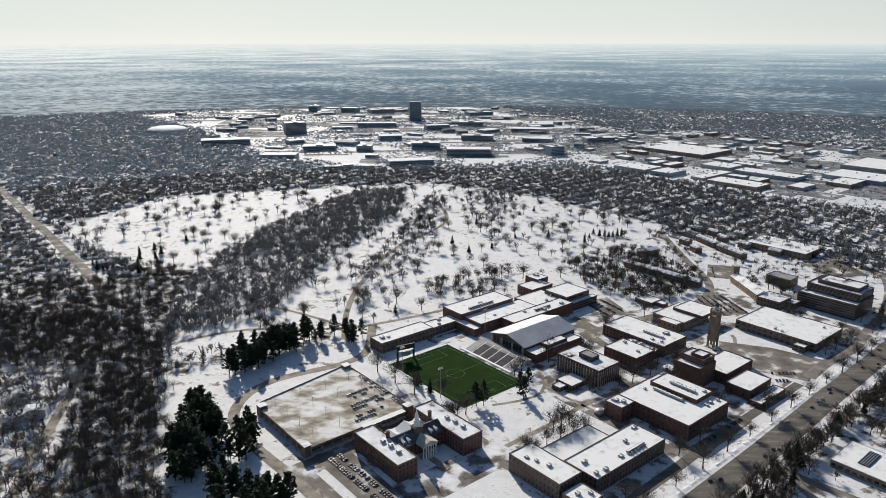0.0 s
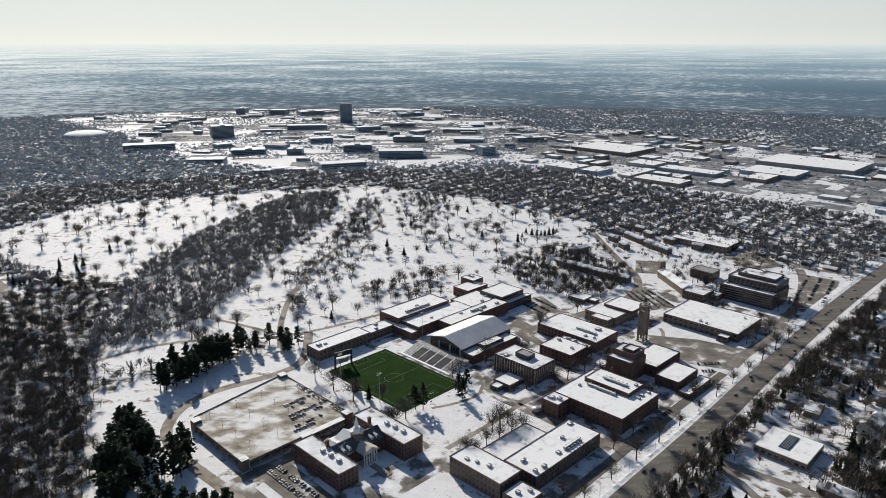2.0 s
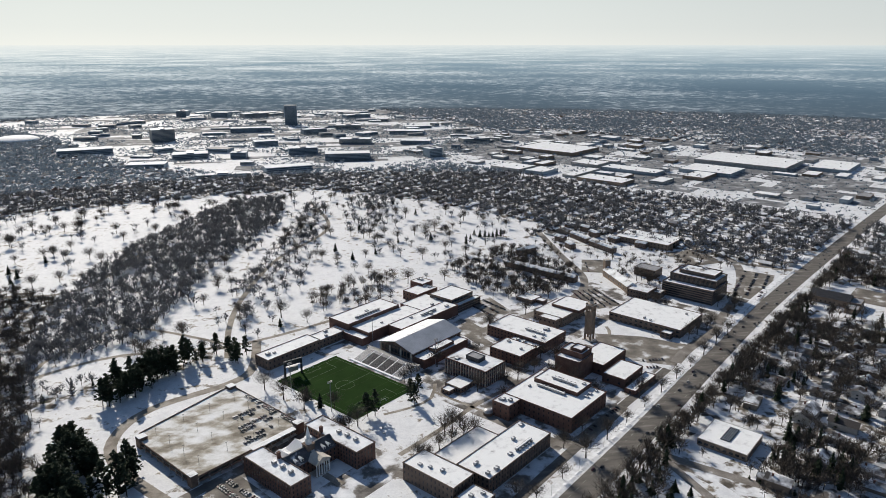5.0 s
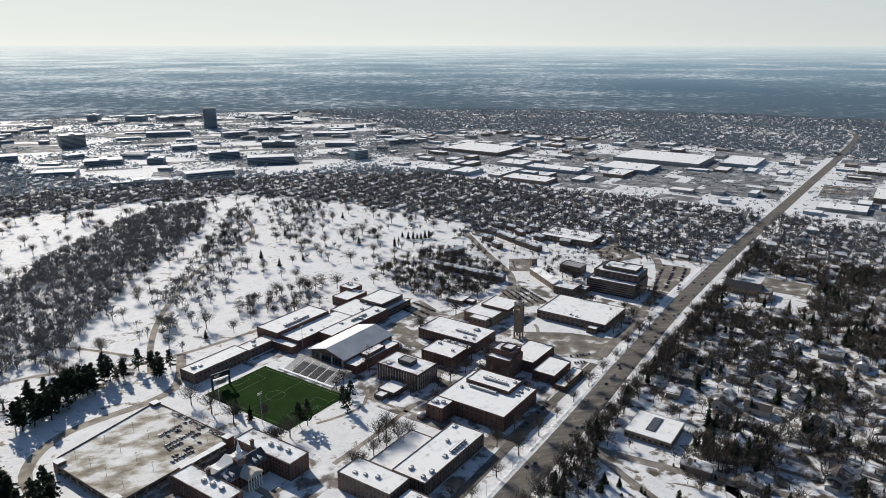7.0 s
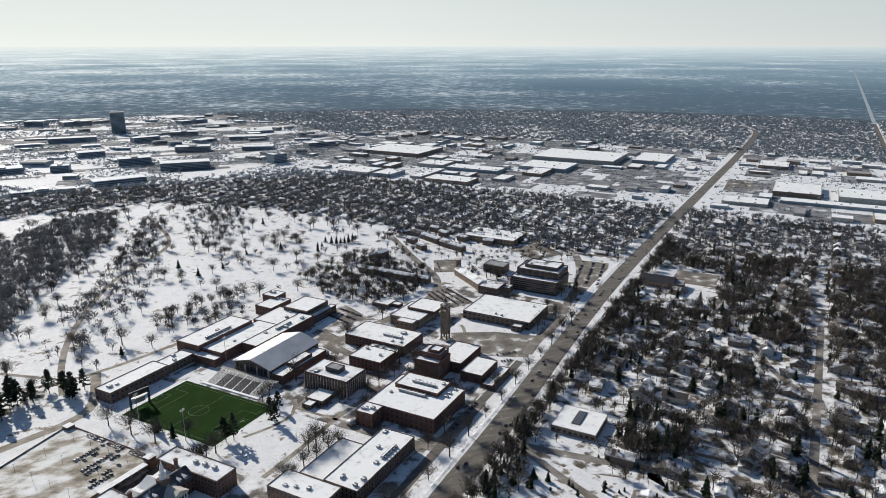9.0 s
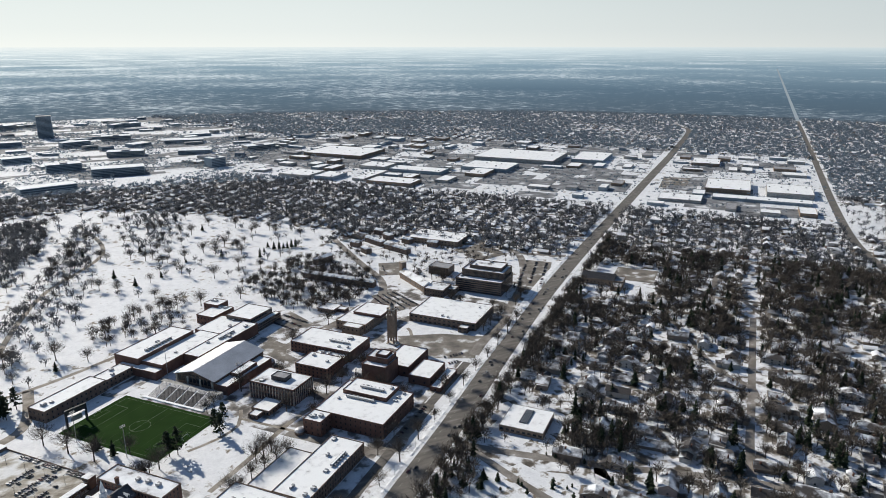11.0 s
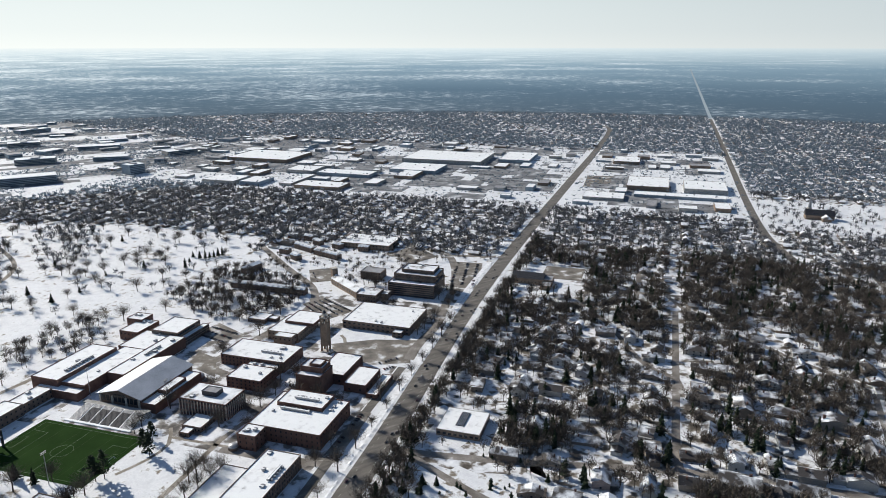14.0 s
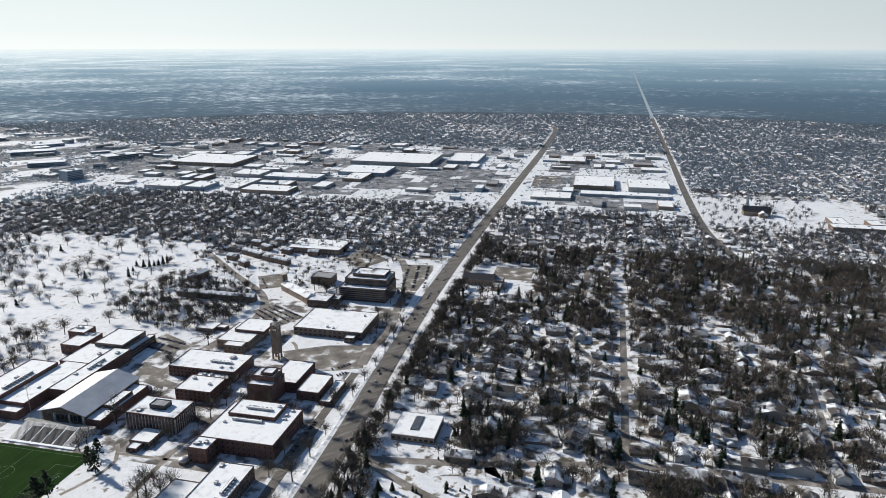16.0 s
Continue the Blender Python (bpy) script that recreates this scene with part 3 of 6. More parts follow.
lots.f = [f if sum((lots.v[f[i]][0] * lots.v[f[(i + 1) % len(f)]][1] - lots.v[f[(i + 1) % len(f)]][0] * lots.v[f[i]][1]) for i in range(len(f))) > 0 else f[::-1] for f in lots.f]
structure("pavement", lots, [ASPHALT_LOT], "swept asphalt parking lots with patches of snow")

# ---------------------------------------------------------------- buildings
pane_cache = {}


def pane_data(w, h, across, material):
    key = (round(w, 1), round(h, 1), across, material.name)
    if key not in pane_cache:
        b = Mesh()
        if across == "x":
            b.box(-w / 2, -0.06, 0, w / 2, 0.06, h, base=True)
        else:
            b.box(-0.06, -w / 2, 0, 0.06, w / 2, h, base=True)
        pane_cache[key] = b.data("window", [material])
    return pane_cache[key]


def roof_unit(parent, x, y, z, w, d, h, snowy=True):
    b = Mesh().box(-w / 2, -d / 2, 0.25, w / 2, d / 2, h)
    for sx in (-1, 1):
        b.box(sx * w * 0.4 - 0.15, -d / 2, 0, sx * w * 0.4 + 0.15, d / 2, 0.25)
    b.tube((w * 0.2, 0, h), (w * 0.2, 0, h + 0.35), min(w, d) * 0.28, min(w, d) * 0.28, 8)
    if snowy:
        b.box(-w / 2 + 0.1, -d / 2 + 0.1, h, -w * 0.08, d / 2 - 0.1, h + 0.18, 1)
    o = part("roof_unit", b, [UNIT_METAL, SNOW], parent, "grey metal rooftop unit")
    o.location = (x, y, z)
    return o


def building(name, label, category, volumes, wall=BRICK, roof=SNOW, floors=0, bay=4.0, pane=(1.6, 1.7), units=0, parapet=0.8, seed=1, fins=False, group="", glass=GLASS, band=False):
    """A flat-roofed building of box volumes (u0, u1, v0, v1, height[, base])."""
    rng = random.Random(seed)
    u0, v0 = volumes[0][0], volumes[0][2]
    th = thing(name, grid_pose(u0, v0), label, category, group)
    for vol in volumes:
        a, b, c, d, h = vol[:5]
        z0 = vol[5] if len(vol) > 5 else 0.0
        x0, x1, y0, y1 = a - u0, b - u0, c - v0, d - v0
        w = Mesh().box(x0, y0, z0, x1, y1, h)
        w.box(x0 - 0.12, y0 - 0.12, z0, x1 + 0.12, y1 + 0.12, z0 + 0.5)
        part("wall", w, wall, th)
        part("parapet", Mesh().ring(x0 - 0.15, y0 - 0.15, x1 + 0.15, y1 + 0.15, 0.5, h, h + parapet), wall if parapet > 0.6 else CONCRETE, th)
        part("roof", Mesh().box(x0 + 0.35, y0 + 0.35, h, x1 - 0.35, y1 - 0.35, h + 0.22), roof, th, "flat roof under snow")
        for k in range(units if vol is volumes[0] else (units + 1) // 2):
            w_, d_, h_ = rng.uniform(2, 5), rng.uniform(2, 4), rng.uniform(1.2, 2.2)
            if x1 - x0 > 12 and y1 - y0 > 12:
                roof_unit(th, rng.uniform(x0 + 4, x1 - 4), rng.uniform(y0 + 4, y1 - 4), h + 0.22, w_, d_, h_)
        if floors:
            fh = (h - z0) / floors
            for lev in range(floors):
                z = z0 + lev * fh + fh * 0.3
                if band:
                    part("window", Mesh().box(x0 + 1, y0 - 0.08, z, x1 - 1, y0 + 0.08, z + fh * 0.5, base=True), glass, th, "dark ribbon window")
                    part("window", Mesh().box(x0 - 0.08, y0 + 1, z, x0 + 0.08, y1 - 1, z + fh * 0.5, base=True), glass, th, "dark ribbon window")
                    continue
                for face in ("low", "side", "back"):
                    n = max(1, int(((x1 - x0) if face != "side" else (y1 - y0)) / bay))
                    if face == "back":
                        continue
                    for i in range(n):
                        o = part("window", pane_data(pane[0], min(pane[1], fh * 0.62), "y" if face == "side" else "x", glass), None, th)
                        if face == "side":
                            o.location = (x0, y0 + (i + 0.5) * (y1 - y0) / n, z)
                        else:
                            o.location = (x0 + (i + 0.5) * (x1 - x0) / n, y0 if face == "low" else y1, z)
        if fins:
            for i in range(int((x1 - x0) / 3.2) + 1):
                part("fin", Mesh().box(-0.22, -0.55, 0.6, 0.22, 0, h - 1.0), STONE, th).location = (x0 + 0.3 + i * (x1 - x0 - 0.6) / int((x1 - x0) / 3.2), y0, 0)
            for i in range(int((y1 - y0) / 3.2) + 1):
                part("fin", Mesh().box(-0.55, -0.22, 0.6, 0, 0.22, h - 1.0), STONE, th).location = (x0, y0 + 0.3 + i * (y1 - y0 - 0.6) / int((y1 - y0) / 3.2), 0)
    return th


# campus, along the avenue
building("office_block", "dark brick office block with pale stone fins and snowy roof", "office block", [(486, 518, 361, 412, 16.5)], wall=BRICK, roof=SNOW_THIN, floors=4, bay=3.2, pane=(1.4, 2.6), units=2, fins=True, seed=2)
building("roof_penthouse", "dark metal plant room on the office block", "plant room", [(497, 508, 378, 394, 20.5, 16.72)], wall=DARK_METAL, roof=MEMBRANE, seed=3)
building("entrance_hall", "low annexe with snowy flat roof beside the office block", "annexe", [(462, 484, 372, 392, 4.5), (452, 462, 378, 388, 3.5)], wall=BRICK_BROWN, floors=1, bay=4, seed=31)
building("science_hall", "brick science hall with snowy flat roofs", "college building", [(590, 633, 360, 437, 11.5), (545, 576, 361, 400, 11.5), (576, 590, 363, 400, 8.0)], wall=BRICK, floors=3, bay=4.5, units=4, seed=4)
building("art_hall", "brick hall with pale front and snowy roof", "college building", [(664, 716, 383, 423, 11.0), (652, 664, 385, 408, 11.0)], wall=BRICK_TAN, roof=SNOW, floors=2, bay=5, units=2, seed=5)
building("art_hall_wing", "brick upper storey of the hall with snowy roof", "college building", [(690, 726, 376, 414, 14.0, 11.3)], wall=BRICK, roof=SNOW, seed=6)
building("supply_store", "wide low brick building with a clean snowy roof", "store building", [(722, 788, 265, 353, 9.5), (712, 722, 272, 284, 6.0)], wall=BRICK_BROWN, roof=SNOW, floors=2, bay=6, pane=(3.2, 1.8), units=3, seed=7)
building("library", "large dark brick library with stepped snowy roofs", "library", [(468, 530, 256, 326, 14.0), (450, 468, 308, 326, 14.0)], wall=BRICK, roof=SNOW, floors=3, bay=5, pane=(1.2, 1.8), units=5, seed=8)
building("library_penthouse", "brick plant storey on the library roof under snow", "plant room", [(505, 531, 272, 318, 17.4, 14.25)], wall=BRICK, roof=SNOW, units=2, seed=9)


def roof_plant(u, v, z, n, turn):
    """A run of ducts and fans on a roof."""
    th = thing("rooftop_plant", grid_pose(u, v, z, turn), "long grey run of ducts and fans on a snowy roof", "rooftop plant", "rooftop plant")
    part("duct", Mesh().box(0, -1.1, 0.5, n * 4.2, 1.1, 2.1, base=True).box(0.2, -0.9, 2.1, n * 4.2 - 0.2, 0.6, 2.25, 1), [UNIT_METAL, SNOW], th, "square duct with snow on top")
    for i in range(n):
        part("curb", Mesh().box(-0.3, -1.3, 0, 0.3, 1.3, 0.5), DARK_METAL, th).location = (2.1 + i * 4.2, 0, 0)
        part("fan", Mesh().tube((0, 0, 0), (0, 0, 1.5), 0.8, 0.8, 10).tube((0, 0, 1.5), (0, 0, 1.9), 1.0, 0.7, 10), UNIT_METAL, th).location = (2.1 + i * 4.2, -2.6, 0)


roof_plant(500, 282, 14.3, 7, 90)
roof_plant(516, 280, 17.7, 6, 90)
roof_plant(608, 372, 11.8, 6, 90)
roof_plant(400, 266, 12.3, 5, 0)
roof_plant(500, 560, 15.3, 9, 0)
roof_plant(560, 512, 12.8, 6, 0)
building("brick_tower_block", "tall windowless dark brick block with snowy top", "college building", [(555, 583, 299, 326, 20.0), (564, 583, 301, 325, 25.0, 20.3), (567, 580, 304, 316, 27.5, 25.3)], wall=BRICK, roof=SNOW_THIN, units=0, parapet=1.2, seed=10)
building("lecture_hall", "low brick lecture halls with stepped snowy roofs", "college building", [(583, 632, 287, 317, 11.0), (572, 611, 258, 282, 9.0), (566, 611, 244, 255, 4.0)], wall=BRICK, roof=SNOW, floors=1, bay=9, pane=(2, 2), seed=11)
building("teaching_hall", "brown brick teaching hall with snowy roofs and courtyard", "college building", [(356, 440, 259, 290, 12.0), (328, 352, 270, 320, 14.5), (352, 357, 275, 290, 9.0)], wall=BRICK_BROWN, roof=SNOW, floors=3, bay=3.6, pane=(1.1, 2.2), units=6, seed=12)
building("courtyard_wing", "single-storey wing with snow-covered roof terrace", "college building", [(362, 418, 291, 318, 6.0)], wall=BRICK_BROWN, roof=SNOW, floors=1, bay=4, seed=13)
building("stair_wing", "dark stair block with slatted screens", "college building", [(326, 346, 246, 266, 11.0)], wall=BRICK_BROWN, roof=SNOW, floors=3, bay=2.5, pane=(0.6, 2.4), units=2, seed=14)
building("engineering_block", "dark stepped office building with ribbon windows", "office building", [(848, 900, 275, 342, 18.0), (862, 902, 277, 338, 27.0, 18.3), (872, 900, 283, 330, 31.0, 27.3)], wall=BRICK_BROWN, roof=SNOW_THIN, floors=6, band=True, units=4, parapet=1.4, seed=15)
building("long_gallery", "long tan brick gallery building with snowy roof", "college building", [(812, 842, 346, 374, 10.0), (830, 846, 336, 348, 7.0)], wall=BRICK_BROWN, roof=SNOW_THIN, floors=2, bay=4, seed=16)


def gabled_gallery():
    th = thing("gabled_gallery", grid_pose(866, 438, 0, -127), "long gabled brick hall with a square tower at its end", "college building")
    part("wall", Mesh().box(0, 0, 0, 74, 15, 9.0), BRICK_TAN, th)
    part("roof", Mesh().gable(-0.8, -0.8, 74.8, 15.8, 9.0, 14.5, "x"), SNOW_THIN, th, "pitched roof under patchy snow")
    part("wall", Mesh().box(40, 15, 0, 74, 26, 6.5), BRICK_BROWN, th)
    part("roof", Mesh().box(39.6, 15, 6.5, 74.4, 26.4, 6.9), SNOW, th, "lower flat roof under snow")
    part("tower", Mesh().box(-7, 3, 0, 0, 11, 22).box(-7.4, 2.6, 22, 0.4, 11.4, 22.8, 1), [BRICK_TAN, STONE], th, "square brick tower")
    for i in range(14):
        part("window", pane_data(1.8, 3.6, "x", GLASS), None, th).location = (3 + i * 5.2, 0, 2.6)
    for i in range(12):
        part("rafter_tail", Mesh().box(-0.2, -1.1, 8.5, 0.2, 0, 8.9, base=True), WHITE_PAINT, th).location = (3 + i * 6, 0, 0)


gabled_gallery()
building("brick_annexe", "small dark brick block between the trees", "college building", [(901, 925, 375, 407, 11.0)], wall=BRICK_BROWN, roof=MEMBRANE, floors=3, bay=4, seed=17)
building("clinic", "low house-like brick building with snowy roof", "college building", [(704, 726, 452, 476, 4.5), (712, 722, 440, 452, 4.0)], wall=BRICK_BROWN, floors=1, bay=4, seed=18)
# sports halls
building("sports_hall", "long brick sports hall with snowy flat roofs", "sports hall", [(482, 564, 552, 585, 15.0), (486, 575, 523, 552, 11.5), (475, 486, 522, 575, 8.0)], wall=BRICK, roof=SNOW, floors=0, units=2, seed=19)
building("sports_wing", "brick wing with overlapping snowy roofs", "sports hall", [(515, 615, 501, 522, 12.5), (575, 622, 522, 560, 11.0)], wall=BRICK, roof=SNOW, units=3, seed=20)
building("arena_end", "glass-fronted hall with raised snowy roof", "sports hall", [(616, 658, 512, 548, 15.5), (612, 664, 504, 512, 9.0)], wall=BRICK_BROWN, roof=SNOW, floors=3, bay=3, pane=(2.4, 2.6), seed=21)
building("wellness_block", "dark brick block with rooftop plant and snow", "college building", [(612, 650, 565, 591, 11.0), (640, 660, 582, 604, 14.0)], wall=BRICK, roof=SNOW, floors=2, bay=5, units=4, seed=22)
building("low_brick_hall", "low dark brick hall with snowy roof beside the pitch", "college building", [(372, 440, 551, 573, 11.0), (440, 476, 553, 572, 9.0)], wall=BRICK_BROWN, roof=SNOW, floors=2, bay=5, units=3, seed=23)
building("sports_lean_to", "flat snowy roof with a raised monitor beside the fieldhouse", "sports hall", [(478, 549, 433, 449, 9.0), (500, 530, 437, 447, 12.0, 9.25)], wall=BRICK, roof=SNOW, seed=24)


def fieldhouse():
    th = thing("fieldhouse", grid_pose(478, 449), "gabled fieldhouse with a steel roof half under snow", "fieldhouse")
    part("wall", Mesh().box(0, 0, 0, 78, 49, 13.0, cap=False).gable(0.2, 0.3, 77.8, 48.7, 13.0, 19.0, "x"), BRICK_BROWN, th)
    r = Mesh()
    r.add([(-1.5, -1.5, 12.8), (79.5, -1.5, 12.8), (79.5, 24.5, 19.6), (-1.5, 24.5, 19.6), (-1.5, -1.5, 12.3), (79.5, -1.5, 12.3), (79.5, 24.5, 19.1), (-1.5, 24.5, 19.1)],
          [(0, 1, 2, 3), (7, 6, 5, 4), (0, 4, 5, 1), (1, 5, 6, 2), (3, 7, 4, 0)])
    part("roof", r, METAL_ROOF, th, "bare brushed steel roof slope")
    r = Mesh()
    r.add([(-1.5, 24.5, 19.6), (79.5, 24.5, 19.6), (79.5, 50.5, 12.8), (-1.5, 50.5, 12.8), (-1.5, 24.5, 19.1), (79.5, 24.5, 19.1), (79.5, 50.5, 12.3), (-1.5, 50.5, 12.3)],
          [(0, 1, 2, 3), (7, 6, 5, 4), (2, 6, 7, 3), (1, 5, 6, 2), (3, 7, 4, 0)])
    part("roof", r, SNOW, th, "snow-covered roof slope")
    for i in range(9):
        part("glazing", Mesh().box(-0.1, 0, 6, 0.1, 3.6, 11.5 + (2.5 if 2 < i < 6 else 0), base=True), GLASS, th).location = (-0.05, 4.6 + i * 4.6, 0)
    for y in (1, 16, 32, 46):
        part("buttress", Mesh().box(-1.2, 0, 0, 0, 1.6, 12.0), STONE, th).location = (0, y, 0)


fieldhouse()


def small_dome(u, v, z, r, name, label):
    th = thing(name, grid_pose(u, v, z), label, "dome")
    b = Mesh().tube((0, 0, 0), (0, 0, 3.0), r, r, 14)
    part("drum", b, BRICK_BROWN, th)
    b = Mesh()
    for i in range(4):
        a0, a1 = math.pi / 2 * i / 4, math.pi / 2 * (i + 1) / 4
        b.tube((0, 0, 3.0 + r * 0.6 * math.sin(a0)), (0, 0, 3.0 + r * 0.6 * math.sin(a1)), r * 1.04 * math.cos(a0), max(0.05, r * 1.04 * math.cos(a1)), 14)
    part("cap", b, UNIT_METAL, th, "grey metal dome cap")


small_dome(553, 439, 0, 5.5, "rotunda", "round brick turret with grey metal dome")
small_dome(448, 329, 0, 4.5, "rotunda", "round glazed turret with pale dome beside the library")


def campanile():
    th = thing("campanile", grid_pose(654, 342), "tall slender tan brick bell tower with open belfry", "bell tower")
    part("plinth", Mesh().box(-5.5, -5.5, 0, 5.5, 5.5, 0.9), STONE, th)
    for sx in (-1, 1):
        for sy in (-1, 1):
            part("pier", Mesh().box(sx * 3.4 - 0.85, sy * 3.4 - 0.85, 0.9, sx * 3.4 + 0.85, sy * 3.4 + 0.85, 44.0), BRICK_TAN, th)
    for ax in (0, 1):
        for s in (-1, 1):
            b = Mesh()
            if ax:
                b.box(-2.55, s * 3.3 - 0.4, 7.5, 2.55, s * 3.3 + 0.4, 35.0, base=True)
                b.box(-0.25, s * 3.3 - 0.25, 35.0, 0.25, s * 3.3 + 0.25, 41.5)
            else:
                b.box(s * 3.3 - 0.4, -2.55, 7.5, s * 3.3 + 0.4, 2.55, 35.0, base=True)
                b.box(s * 3.3 - 0.25, -0.25, 35.0, s * 3.3 + 0.25, 0.25, 41.5)
            part("panel", b, BRICK_TAN, th, "tan brick shaft panel")
    part("floor_slab", Mesh().box(-2.5, -2.5, 34.2, 2.5, 2.5, 35.0, base=True), CONCRETE, th)
    part("cornice", Mesh().box(-4.4, -4.4, 41.5, 4.4, 4.4, 42.6, base=True), STONE, th)
    for z, r in ((36.8, 0.9), (38.6, 0.7)):
        part("bell", Mesh().tube((0, 0, z), (0, 0, z + 1.2), r, r * 0.5, 10), DARK_METAL, th)
    b = Mesh().box(-3.2, -3.2, 44.0, 3.2, 3.2, 44.6, base=True)
    part("lantern", b.tube((0, 0, 44.6), (0, 0, 46.6), 2.6, 2.3, 8), STONE, th)
    part("cap", Mesh().tube((0, 0, 46.6), (0, 0, 50.5), 2.6, 0.15, 8), DARK_METAL, th, "dark pointed metal cap")


campanile()


def arts_hall():
    """Brick hall with two wings, dormers, a columned porch and a white cupola."""
    th = thing("arts_hall", grid_pose(254, 356), "brick hall with columned porch, white cupola and snowy wings", "college building")
    for x0, x1, y0, y1 in ((0, 18, 4, 63), (60, 80, 0, 64)):
        part("wall", Mesh().box(x0, y0, 0, x1, y1, 14.6), BRICK, th)
        part("parapet", Mesh().ring(x0 - 0.2, y0 - 0.2, x1 + 0.2, y1 + 0.2, 0.6, 14.6, 15.5), BRICK_BROWN, th, "dark parapet with stone coping")
        part("roof", Mesh().box(x0 + 0.4, y0 + 0.4, 14.6, x1 - 0.4, y1 - 0.4, 14.85), SNOW_THIN, th, "flat roof under patchy snow")
        for y in (14, 24, 33):
            roof_unit(th, (x0 + x1) / 2 + (y % 5) - 2, y0 + y, 14.85, 3.2, 3.2, 2.2)
        for lev in range(4):
            for i in range(int((y1 - y0) / 3.3)):
                part("window", pane_data(1.2, 2.0, "y", GLASS), None, th).location = (x0, y0 + 1.8 + i * 3.3, 1.2 + lev * 3.5)
            for i in range(5):
                part("window", pane_data(1.2, 2.0, "x", GLASS), None, th).location = (x0 + 2 + i * 3.5, y0, 1.2 + lev * 3.5)
        part("chimney", Mesh().box(-1.2, -1.0, 0, 1.2, 1.0, 7).box(-1.4, -1.2, 6.6, 1.4, 1.2, 7.3), BRICK, th).location = (x1 - 1.5 if x0 == 0 else x0 + 1.5, 40 if x0 == 0 else 44, 13)
    part("wall", Mesh().box(18, 24, 0, 60, 42, 12), BRICK, th)
    part("roof", Mesh().gable(17, 23.3, 61, 42.7, 12.0, 18.5, "x"), SLATE, th, "steep dark slate roof with snow patches")
    part("wall", Mesh().box(14, 42, 0, 64, 58, 8), BRICK, th)
    part("roof", Mesh().box(14.4, 42.8, 8, 63.6, 57.6, 8.25), SNOW, th, "low rear roof under snow")
    part("roof", Mesh().gable(34, 36, 50, 56, 8.25, 15, "y", hip=3), SNOW, th, "hipped rear roof under snow")
    part("roof", Mesh().gable(20, 40, 32, 56, 8.25, 13, "y", hip=3), SNOW, th, "hipped rear roof under snow")
    for lev in range(3):
        for i in range(11):
            part("window", pane_data(1.2, 2.0, "x", GLASS), None, th).location = (20 + i * 3.8, 24, 1.2 + lev * 3.7)
    for x in (22, 27, 49, 54):
        d = part("dormer", Mesh().box(-1, -1.2, 0, 1, 3.0, 2.0).gable(-1.3, -1.5, 1.3, 3.4, 2.0, 3.1, "y"), WHITE_PAINT, th, "white dormer with rounded hood")
        d.location = (x, 26.2, 13.4)
        part("window", pane_data(1.2, 1.4, "x", GLASS), None, d).location = (0, -1.22, 0.3)
    porch = part("porch", Mesh().box(32, 15, 0, 46, 24, 0.9).box(31.6, 14.6, 11, 46.4, 24, 12.2, base=True).gable(31.4, 14.4, 46.6, 27, 12.2, 15.6, "y"), STONE, th, "pale stone porch with pediment")
    for i in range(6):
        part("column", Mesh().tube((0, 0, 0.9), (0, 0, 1.3), 0.8, 0.8, 10).tube((0, 0, 1.3), (0, 0, 10.5), 0.55, 0.45, 10).tube((0, 0, 10.5), (0, 0, 11), 0.8, 0.8, 10), WHITE_PAINT, porch).location = (32.9 + i * 2.45, 15.6, 0)
    cup = part("cupola", Mesh().box(35.6, 28.6, 14, 42.4, 35.4, 20).box(35.2, 28.2, 20, 42.8, 35.8, 20.6, base=True), BRICK_BROWN, th, "square brick cupola base")
    part("lantern", Mesh().tube((39, 32, 20.6), (39, 32, 25.5), 2.6, 2.4, 8).tube((39, 32, 25.5), (39, 32, 26.1), 3.0, 3.0, 8).tube((39, 32, 26.1), (39, 32, 29), 1.8, 1.6, 8), WHITE_PAINT, cup, "white eight-sided lantern")
    part("spire", Mesh().tube((39, 32, 29), (39, 32, 35.5), 1.6, 0.08, 8), WHITE_PAINT, cup, "white spire")
    part("forecourt", Mesh().box(18.5, 4, 0.1, 59.5, 23.6, 0.35), SNOW, th, "snowy forecourt lawn")
    part("forecourt_path", Mesh().box(36, -6, 0.12, 42, 14.3, 0.42), PATH_MAT, th)


arts_hall()


